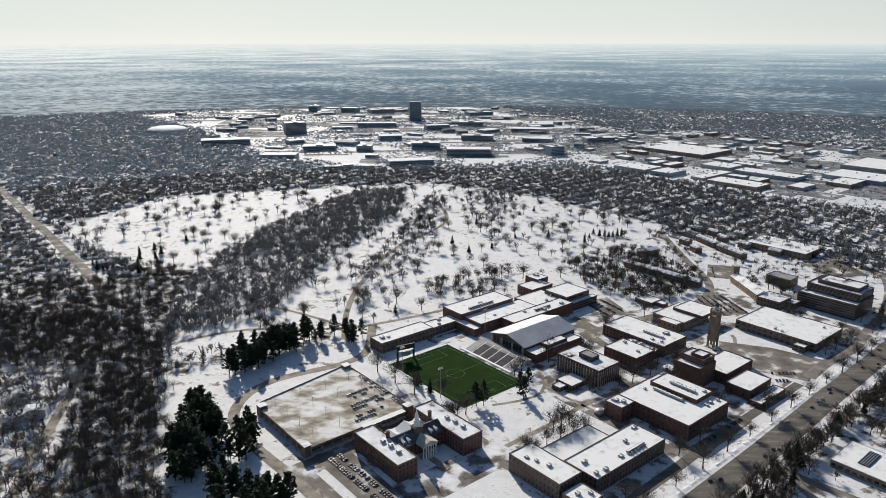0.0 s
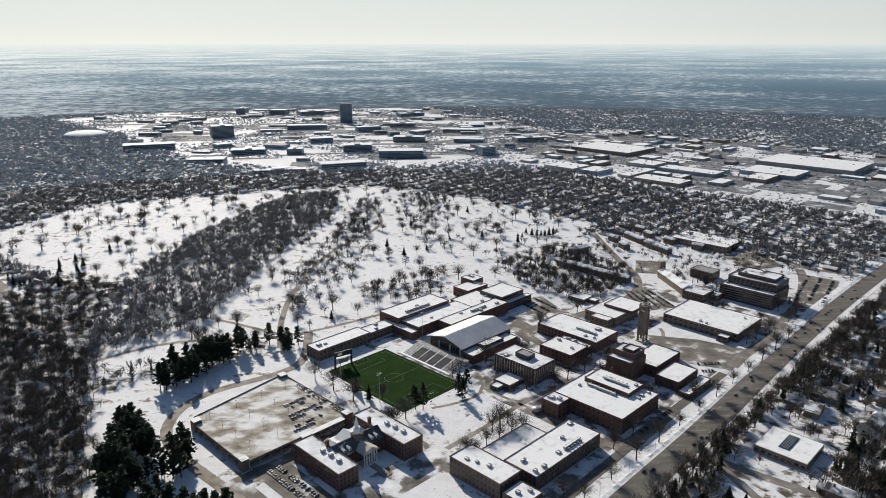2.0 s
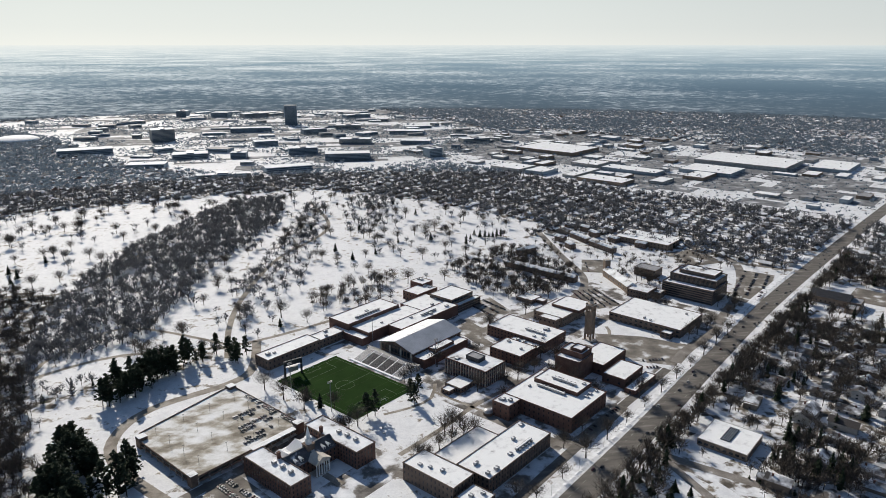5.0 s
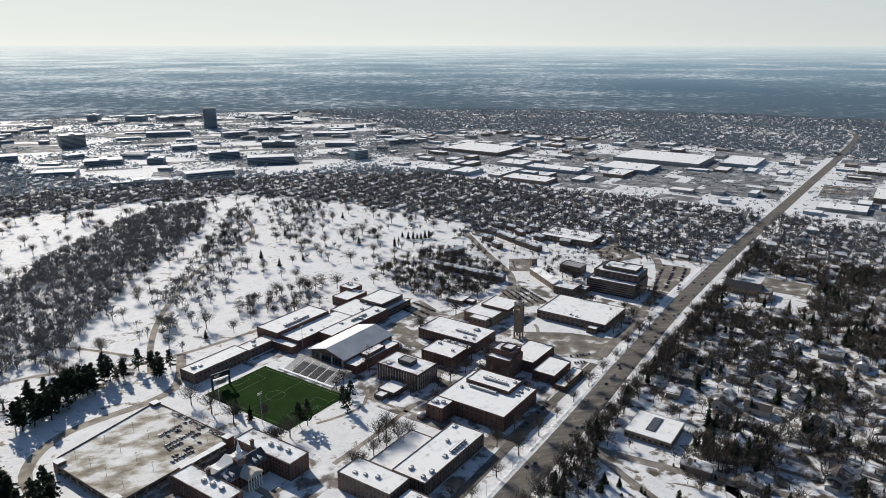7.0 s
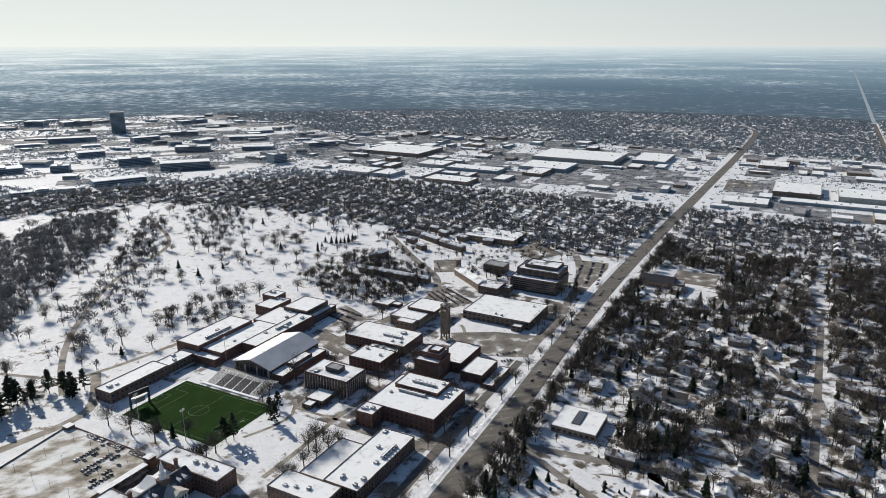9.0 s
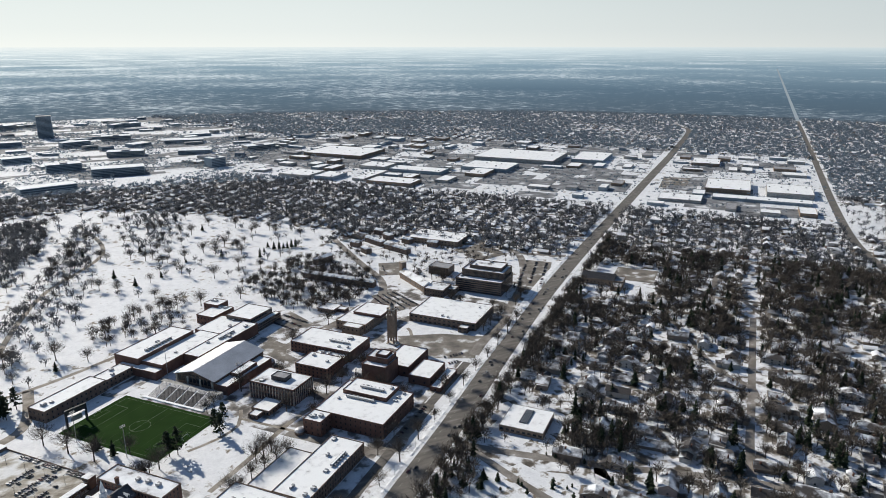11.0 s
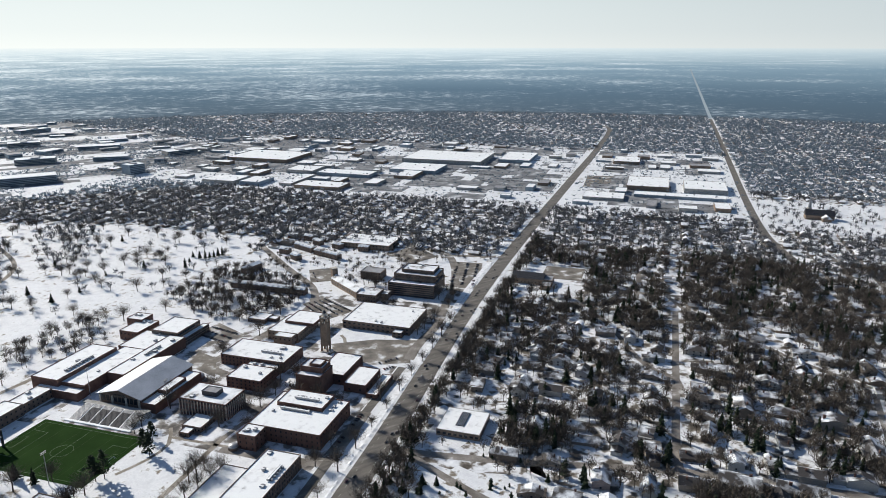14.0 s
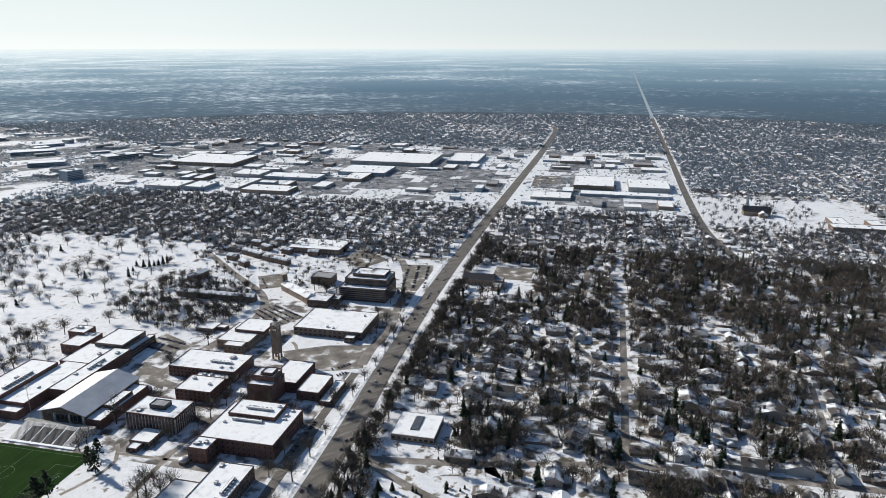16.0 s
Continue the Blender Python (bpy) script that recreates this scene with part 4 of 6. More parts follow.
def parking_deck():
    th = thing("parking_deck", grid_pose(218, 432), "concrete parking deck with ploughed snowy top", "parking deck")
    X, Y, H = 104.0, 100.0, 7.0
    slab = Mesh().add([(0, 0, H - 0.6), (X, 0, H - 0.6), (X, Y + 8, H - 0.6), (6, Y - 8, H - 0.6), (0, Y - 14, H - 0.6), (0, 0, H), (X, 0, H), (X, Y + 8, H), (6, Y - 8, H), (0, Y - 14, H)],
                      [(5, 6, 7, 8, 9), (4, 3, 2, 1, 0), (0, 1, 6, 5), (1, 2, 7, 6), (2, 3, 8, 7), (3, 4, 9, 8), (4, 0, 5, 9)])
    part("top_slab", slab, DECK_TOP, th, "ploughed deck with brown tyre tracks through snow")
    low = Mesh().add([(0.3, 0.3, 3.0), (X - 0.3, 0.3, 3.0), (X - 0.3, Y + 7, 3.0), (6, Y - 9, 3.0), (0.3, Y - 15, 3.0), (0.3, 0.3, 3.4), (X - 0.3, 0.3, 3.4), (X - 0.3, Y + 7, 3.4), (6, Y - 9, 3.4), (0.3, Y - 15, 3.4)],
                     [(5, 6, 7, 8, 9), (4, 3, 2, 1, 0), (0, 1, 6, 5), (1, 2, 7, 6), (2, 3, 8, 7), (3, 4, 9, 8), (4, 0, 5, 9)])
    part("lower_slab", low, CONCRETE, th)
    edge = [(0, 0), (X, 0), (X, Y + 8), (6, Y - 8), (0, Y - 14)]
    for (xa, ya), (xb, yb) in zip(edge, edge[1:] + edge[:1]):
        L = math.hypot(xb - xa, yb - ya)
        b = Mesh().box(0, -0.25, H - 0.9, L, 0.25, H + 1.0, base=True).box(0, -0.2, 2.6, L, 0.2, 4.3, base=True)
        o = part("parapet", b, BRICK_BROWN, th, "dark brown deck parapet")
        o.location, o.rotation_euler = (xa, ya, 0), (0, 0, math.atan2(yb - ya, xb - xa))
        for i in range(int(L / 9)):
            part("column", Mesh().box(-0.4, -0.4, 0, 0.4, 0.4, H - 0.6), CONCRETE, th).location = (xa + (xb - xa) * (i + 0.5) / int(L / 9) + 0.0, ya + (yb - ya) * (i + 0.5) / int(L / 9), 0)
    for x, y, s in ((2, 3, 3), (X - 3, Y + 4, 3.5), (3, Y - 17, 3.5), (X - 3, 3, 3.5)):
        part("stair_head", Mesh().box(x - s, y - s, 0, x + s, y + s, H + 2.8).box(x - s - 0.2, y - s - 0.2, H + 2.8, x + s + 0.2, y + s + 0.2, H + 3.1, 1), [BRICK_BROWN, SNOW], th, "stair head under a snowy cap")
    can = part("canopy", Mesh().box(50, -6.5, H + 3.2, 92, -0.8, H + 3.6, base=True), SNOW, th, "long walkway canopy under snow")
    for i in range(8):
        part("post", Mesh().box(-0.2, -0.2, 0, 0.2, 0.2, H + 3.2), CONCRETE, can).location = (51 + i * 5.7, -3.6, 0)
    for i in range(4):
        for j in range(4):
            p = part("lamp_post", Mesh().tube((0, 0, 0), (0, 0, 8), 0.13, 0.08, 6).box(-1.0, -0.15, 7.9, 1.0, 0.15, 8.15, base=True), DARK_METAL, th)
            p.location = (14 + i * 25, 14 + j * 22, H)


parking_deck()


# the pitch and its stand
def pitch():
    t = Mesh().add([(*W(364, 412), 0.12), (*W(440, 412), 0.12), (*W(440, 526), 0.12), (*W(364, 526), 0.12)], [(0, 1, 2, 3)])
    structure("turf_pitch", t, [TURF], "green artificial turf football pitch cleared of snow")
    ln = Mesh()

    def stripe(u0, v0, u1, v1, w=0.3, k=0):
        d = Vector((u1 - u0, v1 - v0)).normalized()
        n = Vector((-d.y, d.x)) * w / 2
        ln.add([(*W(u0 - n.x, v0 - n.y), 0.14), (*W(u1 - n.x, v1 - n.y), 0.14), (*W(u1 + n.x, v1 + n.y), 0.14), (*W(u0 + n.x, v0 + n.y), 0.14)], [(0, 1, 2, 3)], k)

    def frame_lines(u0, v0, u1, v1, k=0):
        for a in ((u0, v0, u1, v0), (u1, v0, u1, v1), (u1, v1, u0, v1), (u0, v1, u0, v0)):
            stripe(*a, k=k)
    frame_lines(368, 417, 436, 521)
    stripe(368, 469, 436, 469)
    for v0, s in ((417, 1), (521, -1)):
        frame_lines(382, v0, 422, v0 + s * 16.5)
        frame_lines(393, v0, 411, v0 + s * 5.5)
    for i in range(32):
        a, b = 2 * math.pi * i / 32, 2 * math.pi * (i + 1) / 32
        stripe(402 + 9.15 * math.cos(a), 469 + 9.15 * math.sin(a), 402 + 9.15 * math.cos(b), 469 + 9.15 * math.sin(b))
    for i in range(6):
        stripe(369, 424 + i * 18, 435, 424 + i * 18, 0.2, 1)
    tagged(part("pitch_lines", ln, [PITCH_LINE, LINE_FAINT]), "painted white and faint yellow pitch lines", "pitch lines", kind="structure")
    goal = thing("football_goal", grid_pose(402, 417, 0.13), "white tubular football goal standing on the turf", "goal", "goals on the pitch")
    for s in (-1, 1):
        part("post", Mesh().tube((0, 0, 0), (0, 0, 2.44), 0.1, 0.1, 6), WHITE_PAINT, goal).location = (s * 3.66, 0, 0)
        part("stay", Mesh().tube((0, 0, 2.44), (0, -2.2, 0.05), 0.06, 0.06, 5), WHITE_PAINT, goal).location = (s * 3.66, 0, 0)
    part("crossbar", Mesh().tube((-3.66, 0, 2.4), (3.66, 0, 2.4), 0.1, 0.1, 6), WHITE_PAINT, goal)
    copy_thing(goal, grid_pose(402, 521, 0.13, 180))
    mast = thing("floodlight_mast", grid_pose(360, 440), "tall thin steel floodlight mast beside the pitch", "floodlight mast", "floodlight masts round the pitch")
    part("pole", Mesh().tube((0, 0, 0), (0, 0, 30), 0.35, 0.18, 8), UNIT_METAL, mast)
    part("crossarm", Mesh().box(-2.6, -0.15, 28.6, 2.6, 0.15, 28.9, base=True).box(-2.6, -0.15, 30, 2.6, 0.15, 30.3, base=True), UNIT_METAL, mast)
    for i in range(8):
        part("floodlight", Mesh().tube((0, 0, 0), (0.15, 0.5, -0.2), 0.3, 0.42, 8), UNIT_METAL, mast).location = (-2.2 + (i % 4) * 1.45, 0.1, 28.8 + (i // 4) * 1.4)
    for u, v, r in ((360, 498, 0), (492, 430, 180), (489, 520, 180)):
        copy_thing(mast, grid_pose(u, v, 0, r))
    st = thing("grandstand", grid_pose(446, 436), "stepped grandstand with dark and pale seat blocks", "grandstand")
    for j in range(6):
        y = j * 11.5
        for i in range(5):
            x = i * 4.4
            dark = 0 < j < 5 and i < 4
            b = Mesh()
            for r in range(4):
                b.box(x + r * 1.1, y + 1.2, 0, x + r * 1.1 + 1.1, y + 11.0, 0.8 + (i * 4 + r) * 0.3)
            part("seat_block", b, DARK_METAL if dark else UNIT_METAL, st, "dark seating tier" if dark else "pale aluminium seating tier")
        steps = [(0.0, 0.0)] + [q for r in range(20) for q in ((r * 1.1, 0.6 + r * 0.3), (r * 1.1 + 1.1, 0.6 + r * 0.3))] + [(22.0, 0.0)]
        n = len(steps)
        b = Mesh().add([(x, y - 0.2, z) for x, z in steps] + [(x, y + 1.1, z) for x, z in steps], [tuple(range(n))[::-1], tuple(range(n, 2 * n))] + [(i, i + 1, n + i + 1, n + i) for i in range(n - 1)])
        part("aisle", b, SNOW, st, "stepped aisle under snow")
    part("walkway", Mesh().box(-3, -2, 0.1, -0.2, 72, 1.0), SNOW, st, "front walkway under snow")
    part("back_walkway", Mesh().box(22.1, -2, 0, 27, 72, 6.4), CONCRETE, st)
    for i in range(24):
        part("rail_post", Mesh().tube((0, 0, 0), (0, 0, 1.1), 0.06, 0.06, 5), UNIT_METAL, st).location = (26.7, -1.5 + i * 3.15, 6.4)
    sb = thing("scoreboard", pose(-38, 648, 0, 0, 0, 28), "dark scoreboard on steel legs with pale panels", "scoreboard")
    for x in (-9, 9):
        part("leg", Mesh().box(x - 0.8, -0.8, 0, x + 0.8, 0.8, 17), DARK_METAL, sb)
    part("screen", Mesh().box(-8.2, -0.6, 12, 8.2, 0.6, 17, base=True), DARK_METAL, sb)
    part("panel", Mesh().box(-5.0, -0.5, 4.5, 5.0, 0.5, 9.5, base=True), UNIT_METAL, sb, "pale panel")
    part("catwalk", Mesh().box(-9, -1.2, 10.4, 9, 1.2, 10.8, base=True), UNIT_METAL, sb)


pitch()

# the villa with the roof light across the avenue
villa = building("flat_roofed_villa", "low villa with a snowy flat roof and long roof light", "villa", [(522, 562, 128, 168, 6.0)], wall=BRICK_TAN, roof=SNOW, floors=1, bay=5, pane=(3.0, 2.0), units=0, parapet=0.4, seed=40)
part("roof_light", Mesh().box(10, 17, 6.2, 34, 25, 6.9), GLASS, villa, "long dark glazed roof light")
for i in range(5):
    part("glazing_bar", Mesh().box(10, 18 + i * 1.6, 6.9, 34, 18.5 + i * 1.6, 7.2), UNIT_METAL, villa)
church = building("church_hall", "dark-roofed church hall with pale end and forecourt", "church", [(950, 974, 128, 186, 8.0), (930, 950, 128, 142, 6.0)], wall=BRICK_TAN, roof=MEMBRANE, floors=1, bay=5, seed=41)
part("roof", Mesh().gable(-1, 12, 25, 59, 8.3, 15, "y"), DARK_METAL, church, "steep dark roof")
building("shopping_block", "flat white-roofed building with ribbed roof lights", "store building", [(1045, 1105, 418, 512, 9.0)], wall=BRICK_TAN, roof=SNOW, floors=2, bay=6, units=0, seed=42)



def spired_church():
    th = thing("spired_church", grid_pose(1500, -350), "dark-roofed church with a slender pale spire in a snowy field", "church")
    part("wall", Mesh().box(0, 0, 0, 22, 52, 9), BRICK_TAN, th)
    part("roof", Mesh().gable(-1, -1, 23, 53, 9, 19, "y"), DARK_METAL, th, "steep dark roof")
    part("wall", Mesh().box(-16, 8, 0, 0, 24, 6), BRICK_TAN, th)
    part("roof", Mesh().gable(-17, 7, 1, 25, 6, 12, "x"), SNOW_THIN, th, "side roof under patchy snow")
    tower = part("tower", Mesh().box(24, 38, 0, 32, 46, 18).box(23.6, 37.6, 18, 32.4, 46.4, 18.8), STONE, th, "pale stone tower")
    part("spire", Mesh().tube((28, 42, 18.8), (28, 42, 47), 3.6, 0.1, 8), UNIT_METAL, tower, "slender grey spire")


spired_church()
building("school", "long flat-roofed brick school beside a snowy field", "school", [(1400, 1432, -560, -440, 8.0), (1432, 1490, -480, -450, 7.0), (1432, 1470, -545, -515, 9.0)], wall=BRICK_BROWN, roof=SNOW, floors=2, bay=7, pane=(4, 1.8), units=4, seed=43)

# ---------------------------------------------------------------- stores and towers farther off
STORES = [(1925, 2100, 480, 720, 11), (1755, 1868, 562, 694, 9), (1668, 1756, 596, 648, 8), (1472, 1550, 1000, 1090, 9), (1478, 1552, 932, 986, 9), (1480, 1545, 716, 836, 8), (1662, 1736, 880, 960, 9), (1652, 1712, 712, 862, 8),
          (1800, 1960, 1035, 1235, 10), (1500, 1632, 855, 888, 6), (2000, 2160, 352, 444, 9), (1700, 1830, -38, 60, 10), (1695, 1805, -168, -72, 11), (1346, 1400, 100, 140, 7), (2075, 2170, 42, 116, 8), (1560, 1625, 60, 150, 6), (1620, 1660, -160, 40, 6), (1410, 1440, -60, 30, 5)]
# Pale wall materials stand in for haze over the stores
for k, (a, b, c, d, h) in enumerate(STORES):
    building("store", "wide flat-roofed store with snow-covered roof", "store", [(a, b, c, d, h)], wall=(CONCRETE, CLADDING, BRICK_TAN)[k % 3], roof=SNOW, units=5, seed=60 + k, group="stores along the avenue", parapet=0.7)
rng = random.Random(9)
taken = [(a, b, c, d) for a, b, c, d, h in STORES]
made = 0
while made < 90:
    u, v = rng.uniform(1490, 2320), rng.uniform(-185, 1500)
    w, dd, h = rng.uniform(20, 70), rng.uniform(18, 60), rng.uniform(4.5, 9)
    if abs(v + dd / 2 - 200) < dd / 2 + 25 or any(u < b + 8 and u + w > a - 8 and v < d + 8 and v + dd > c - 8 for a, b, c, d in taken) or (1685 < u + w and u < 1880 and 70 < v + dd and v < 175):
        continue
    taken.append((u, u + w, v, v + dd))
    building("shop", "small flat-roofed shop with snow on its roof", "shop", [(u, u + w, v, v + dd, h)], wall=(CLADDING, CONCRETE, BRICK_TAN, HOUSE_WALL)[made % 4], roof=SNOW if rng.random() < 0.75 else MEMBRANE, seed=200 + made, group="shops by the avenue")
    made += 1
lots = Mesh()
for k in range(150):
    u, v, w, d = rng.uniform(1470, 2300), rng.uniform(-180, 1480), rng.uniform(40, 150), rng.uniform(40, 130)
    z = 0.02 + 0.0012 * k
    if v < 214 and v + d > 174:
        continue
    lots.add([(*W(u, v), z), (*W(u + w, v), z), (*W(u + w, v + d), z), (*W(u, v + d), z)], [(0, 1, 2, 3)])
for k in range(210):
    x, y = scatter([(-900, 2600), (-1300, 3100), (-790, 3500), (280, 3500), (640, 2500), (345, 1900), (-210, 1800), (-560, 2050)], 1, np.random.default_rng(400 + k))[0]
    w, d, z = rng.uniform(60, 220), rng.uniform(25, 90), 0.02 + 0.0012 * k
    lots.add([(x, y, z), (x + w, y + 10, z), (x + w, y + d, z), (x, y + d, z)], [(0, 1, 2, 3)])
structure("pavement_stores", lots, [LOT_GREY], "slushy grey parking lots round the stores")
FAR = [(-140, -90, 2930, 2975, 78, "tower"), (-560, -460, 2480, 2530, 40, "block"), (-210, -110, 2310, 2350, 16, "block"), (-95, 20, 2110, 2150, 20, "block"), (10, 180, 1985, 2030, 20, "block"), (60, 200, 2330, 2370, 16, "block"), (260, 390, 2290, 2330, 12, "block"),
       (310, 370, 1990, 2020, 26, "block"), (-140, 20, 1800, 1840, 15, "block"), (-310, -130, 1760, 1785, 8, "block"), (-510, -380, 1930, 1975, 12, "block"), (-640, -580, 3350, 3400, 26, "block"), (-480, -380, 3300, 3350, 22, "block"), (-330, -180, 3240, 3290, 18, "block"),
       (-760, -560, 2180, 2230, 18, "block"), (-420, -290, 2080, 2130, 14, "block"), (-330, -130, 2700, 2740, 16, "block"), (60, 190, 2750, 2790, 15, "block"), (250, 420, 2560, 2610, 12, "block"), (120, 280, 3150, 3190, 14, "block"), (-60, 60, 2600, 2630, 18, "block"), (470, 600, 2270, 2310, 14, "block"), (330, 470, 2720, 2750, 9, "block"), (-260, -200, 2080, 2110, 16, "block")]
for k, (a, b, c, d, h, kind) in enumerate(FAR):
    b, d = (b, d) if kind == "tower" else (a + (b - a) * 0.75, d + 8)
    th = thing("tower_block" if kind == "tower" else "office_building", pose(a, c, 0, 0, 0, 0 if kind == "tower" else (k * 37) % 44 - 18), "tall slab-sided dark tower block far off" if kind == "tower" else "long dark office building with snowy roof", "tower block" if kind == "tower" else "office building", "" if kind == "tower" else "far office buildings")
    part("wall", Mesh().box(0, 0, 0, b - a, d - c, h), (CLADDING, CONCRETE, CLADDING, CLADDING)[k % 4], th)
    part("roof", Mesh().box(0.5, 0.5, h, b - a - 0.5, d - c - 0.5, h + 0.4).ring(0, 0, b - a, d - c, 0.5, h, h + 1.0), SNOW if k else MEMBRANE, th)
    nf = max(2, int(h / 4))
    for lev in range(nf):
        part("window", Mesh().box(2, -0.12, 0, b - a - 2, 0.12, h / nf * 0.55, base=True), FAR_GLASS, th, "dark ribbon window").location = (0, 0, h / nf * (lev + 0.25))
    if kind != "tower" and k % 2:
        part("plant_room", Mesh().box((b - a) * 0.4, 5, h, (b - a) * 0.6, d - c - 5, h + 4), UNIT_METAL, th)
for k in range(84):
    x, y = scatter([(-900, 2600), (-1300, 3100), (-790, 3480), (280, 3480), (640, 2500), (345, 1900), (-210, 1800), (-560, 2050)], 1, np.random.default_rng(700 + k))[0]
    w, d, h = rng.uniform(25, 85), rng.uniform(18, 45), rng.uniform(5, 13)
    if any(x < b + 15 and x + w > a - 15 and y < dd + 15 and y + d > c - 15 for a, b, c, dd, *_ in FAR):
        continue
    th = thing("low_office", pose(x, y, 0, 0, 0, rng.uniform(-25, 40)), "low dark office block with snowy roof and grey walls", "office building", "low far office blocks")
    part("wall", Mesh().box(0, 0, 0, w, d, h), CLADDING if k % 2 else CONCRETE, th)
    part("roof", Mesh().box(0.5, 0.5, h, w - 0.5, d - 0.5, h + 0.4), SNOW if k % 3 else MEMBRANE, th)
    part("window", Mesh().box(2, -0.12, h * 0.35, w - 2, 0.12, h * 0.65, base=True), FAR_GLASS, th, "dark ribbon window")
dome = thing("low_dome", pose(-1010, 2560, 0), "broad low white dome under snow", "dome")
b = Mesh().tube((0, 0, 0), (0, 0, 9), 70, 70, 28, 1)
for i in range(5):
    a0, a1 = math.pi / 2 * i / 5, math.pi / 2 * (i + 1) / 5
    b.tube((0, 0, 9 + 14 * math.sin(a0)), (0, 0, 9 + 14 * math.sin(a1)), 70 * math.cos(a0), max(1, 70 * math.cos(a1)), 28)
part("shell", b, [SNOW, CONCRETE], dome)

# ---------------------------------------------------------------- houses


def house_mesh(w, d, h, r, along, wing):
    """Body and roof of a house, centred; slots: 0 wall, 1 roof, 2 trim."""
    body, roof = Mesh(), Mesh()
    body.box(-w / 2, -d / 2, 0, w / 2, d / 2, h, cap=False)
    e = 0.6
    if along == "x":
        body.gable(-w / 2 + 0.02, -d / 2, w / 2 - 0.02, d / 2, h, h + r - 0.25, "x")
        roof.add([(-w / 2 - e, -d / 2 - e, h - 0.3), (w / 2 + e, -d / 2 - e, h - 0.3), (w / 2 + e, 0, h + r), (-w / 2 - e, 0, h + r), (w / 2 + e, d / 2 + e, h - 0.3), (-w / 2 - e, d / 2 + e, h - 0.3)], [(0, 1, 2, 3), (3, 2, 4, 5)])
    else:
        body.gable(-w / 2, -d / 2 + 0.02, w / 2, d / 2 - 0.02, h, h + r - 0.25, "y")
        roof.add([(-w / 2 - e, -d / 2 - e, h - 0.3), (-w / 2 - e, d / 2 + e, h - 0.3), (0, d / 2 + e, h + r), (0, -d / 2 - e, h + r), (w / 2 + e, -d / 2 - e, h - 0.3), (w / 2 + e, d / 2 + e, h - 0.3)], [(1, 0, 3, 2), (3, 4, 5, 2)])
    if wing:
        body.box(w / 2, -d / 3, 0, w / 2 + wing, d / 3, h * 0.7, cap=False)
        roof.gable(w / 2 - 0.1, -d / 3 - 0.4, w / 2 + wing + 0.4, d / 3 + 0.4, h * 0.7, h * 0.7 + r * 0.6, "x")
    return body, roof


def house_thing(k, rng):
    w, d, h = rng.uniform(11, 16), rng.uniform(8, 11), rng.choice((3.2, 5.6, 5.6))
    r = rng.uniform(2.2, 3.6)
    body, roof = house_mesh(w, d, h, r, rng.choice("xy"), rng.choice((0, 4, 6)))
    th = thing("house", pose(0, 0, 0), "detached house with snow-covered pitched roof among trees", "house", "houses in the wooded streets")
    part("wall", body, HOUSE_WALL_OB, th)
    part("roof", roof, HOUSE_ROOF, th, "shingle roof under snow")
    part("chimney", Mesh().box(-0.5, -0.4, h, 0.5, 0.4, h + r + 1.0), BRICK, th).location = (w * 0.25, d * 0.15, 0)
    for lev in range(1 if h < 4 else 2):
        for i in range(3):
            part("window", pane_data(1.2, 1.3, "x", GLASS), None, th).location = (-w / 2 + (i + 0.5) * w / 3, -d / 2, 0.9 + 2.6 * lev)
    part("window", pane_data(1.2, 1.3, "y", GLASS), None, th).location = (-w / 2, 0, 0.9)
    return th


rng = random.Random(21)
kinds = [house_thing(k, rng) for k in range(7)]
HOUSES = []
streets = [("u", 527, -400, 120), ("v", -40, 560, 950), ("v", 60, 600, 960), ("v", 130, 620, 920), ("v", -150, 560, 960), ("v", -260, 560, 900), ("u", 440, -80, 90), ("u", 810, -200, 100), ("v", 95, 700, 780)]
spots = [(680, 55), (554, 84), (571, 49), (571, -13), (493, 20), (496, -16), (693, -16), (627, 112), (651, -100), (651, -137), (640, -175), (518, -85), (524, -131), (725, -169), (725, -78), (596, -197)]
MANSIONS = len(spots)
for ax, c, a, bnd in streets:
    s = a
    while s < bnd:
        for side_ in (-1, 1):
            o = c + side_ * rng.uniform(19, 26)
            u, v = (s, o) if ax == "v" else (o, s)
            if all((u - p) ** 2 + (v - q) ** 2 > 24 ** 2 for p, q in spots) and not (505 < u < 585 and 110 < v < 185) and not (915 < u < 1050 and 85 < v < 200) and u < 800:
                spots.append((u, v))
        s += rng.uniform(26, 36)
for k in range(26):
    u, v = UV(*scatter([(-640, 700), (-520, 640), (-350, 560), (-340, 440), (-480, 440), (-640, 600)], 1, np.random.default_rng(100 + k))[0])
    if all((u - p) ** 2 + (v - q) ** 2 > 20 ** 2 for p, q in spots):
        spots.append((u, v))
for k in range(6):
    u, v = rng.uniform(1000, 1035), rng.uniform(600, 640)
    if all((u - p) ** 2 + (v - q) ** 2 > 17 ** 2 for p, q in spots):
        spots.append((u, v))
for k, (u, v) in enumerate(spots):
    m = grid_pose(u, v, 0, rng.choice((0, 90, 180, 270)) + rng.uniform(-8, 8))
    if k < MANSIONS:
        m = m @ Matrix.Diagonal((1.5, 1.3, 1.15, 1))
    if k < len(kinds):
        kinds[k].matrix_basis = m
    else:
        copy_thing(kinds[k % len(kinds)], m)


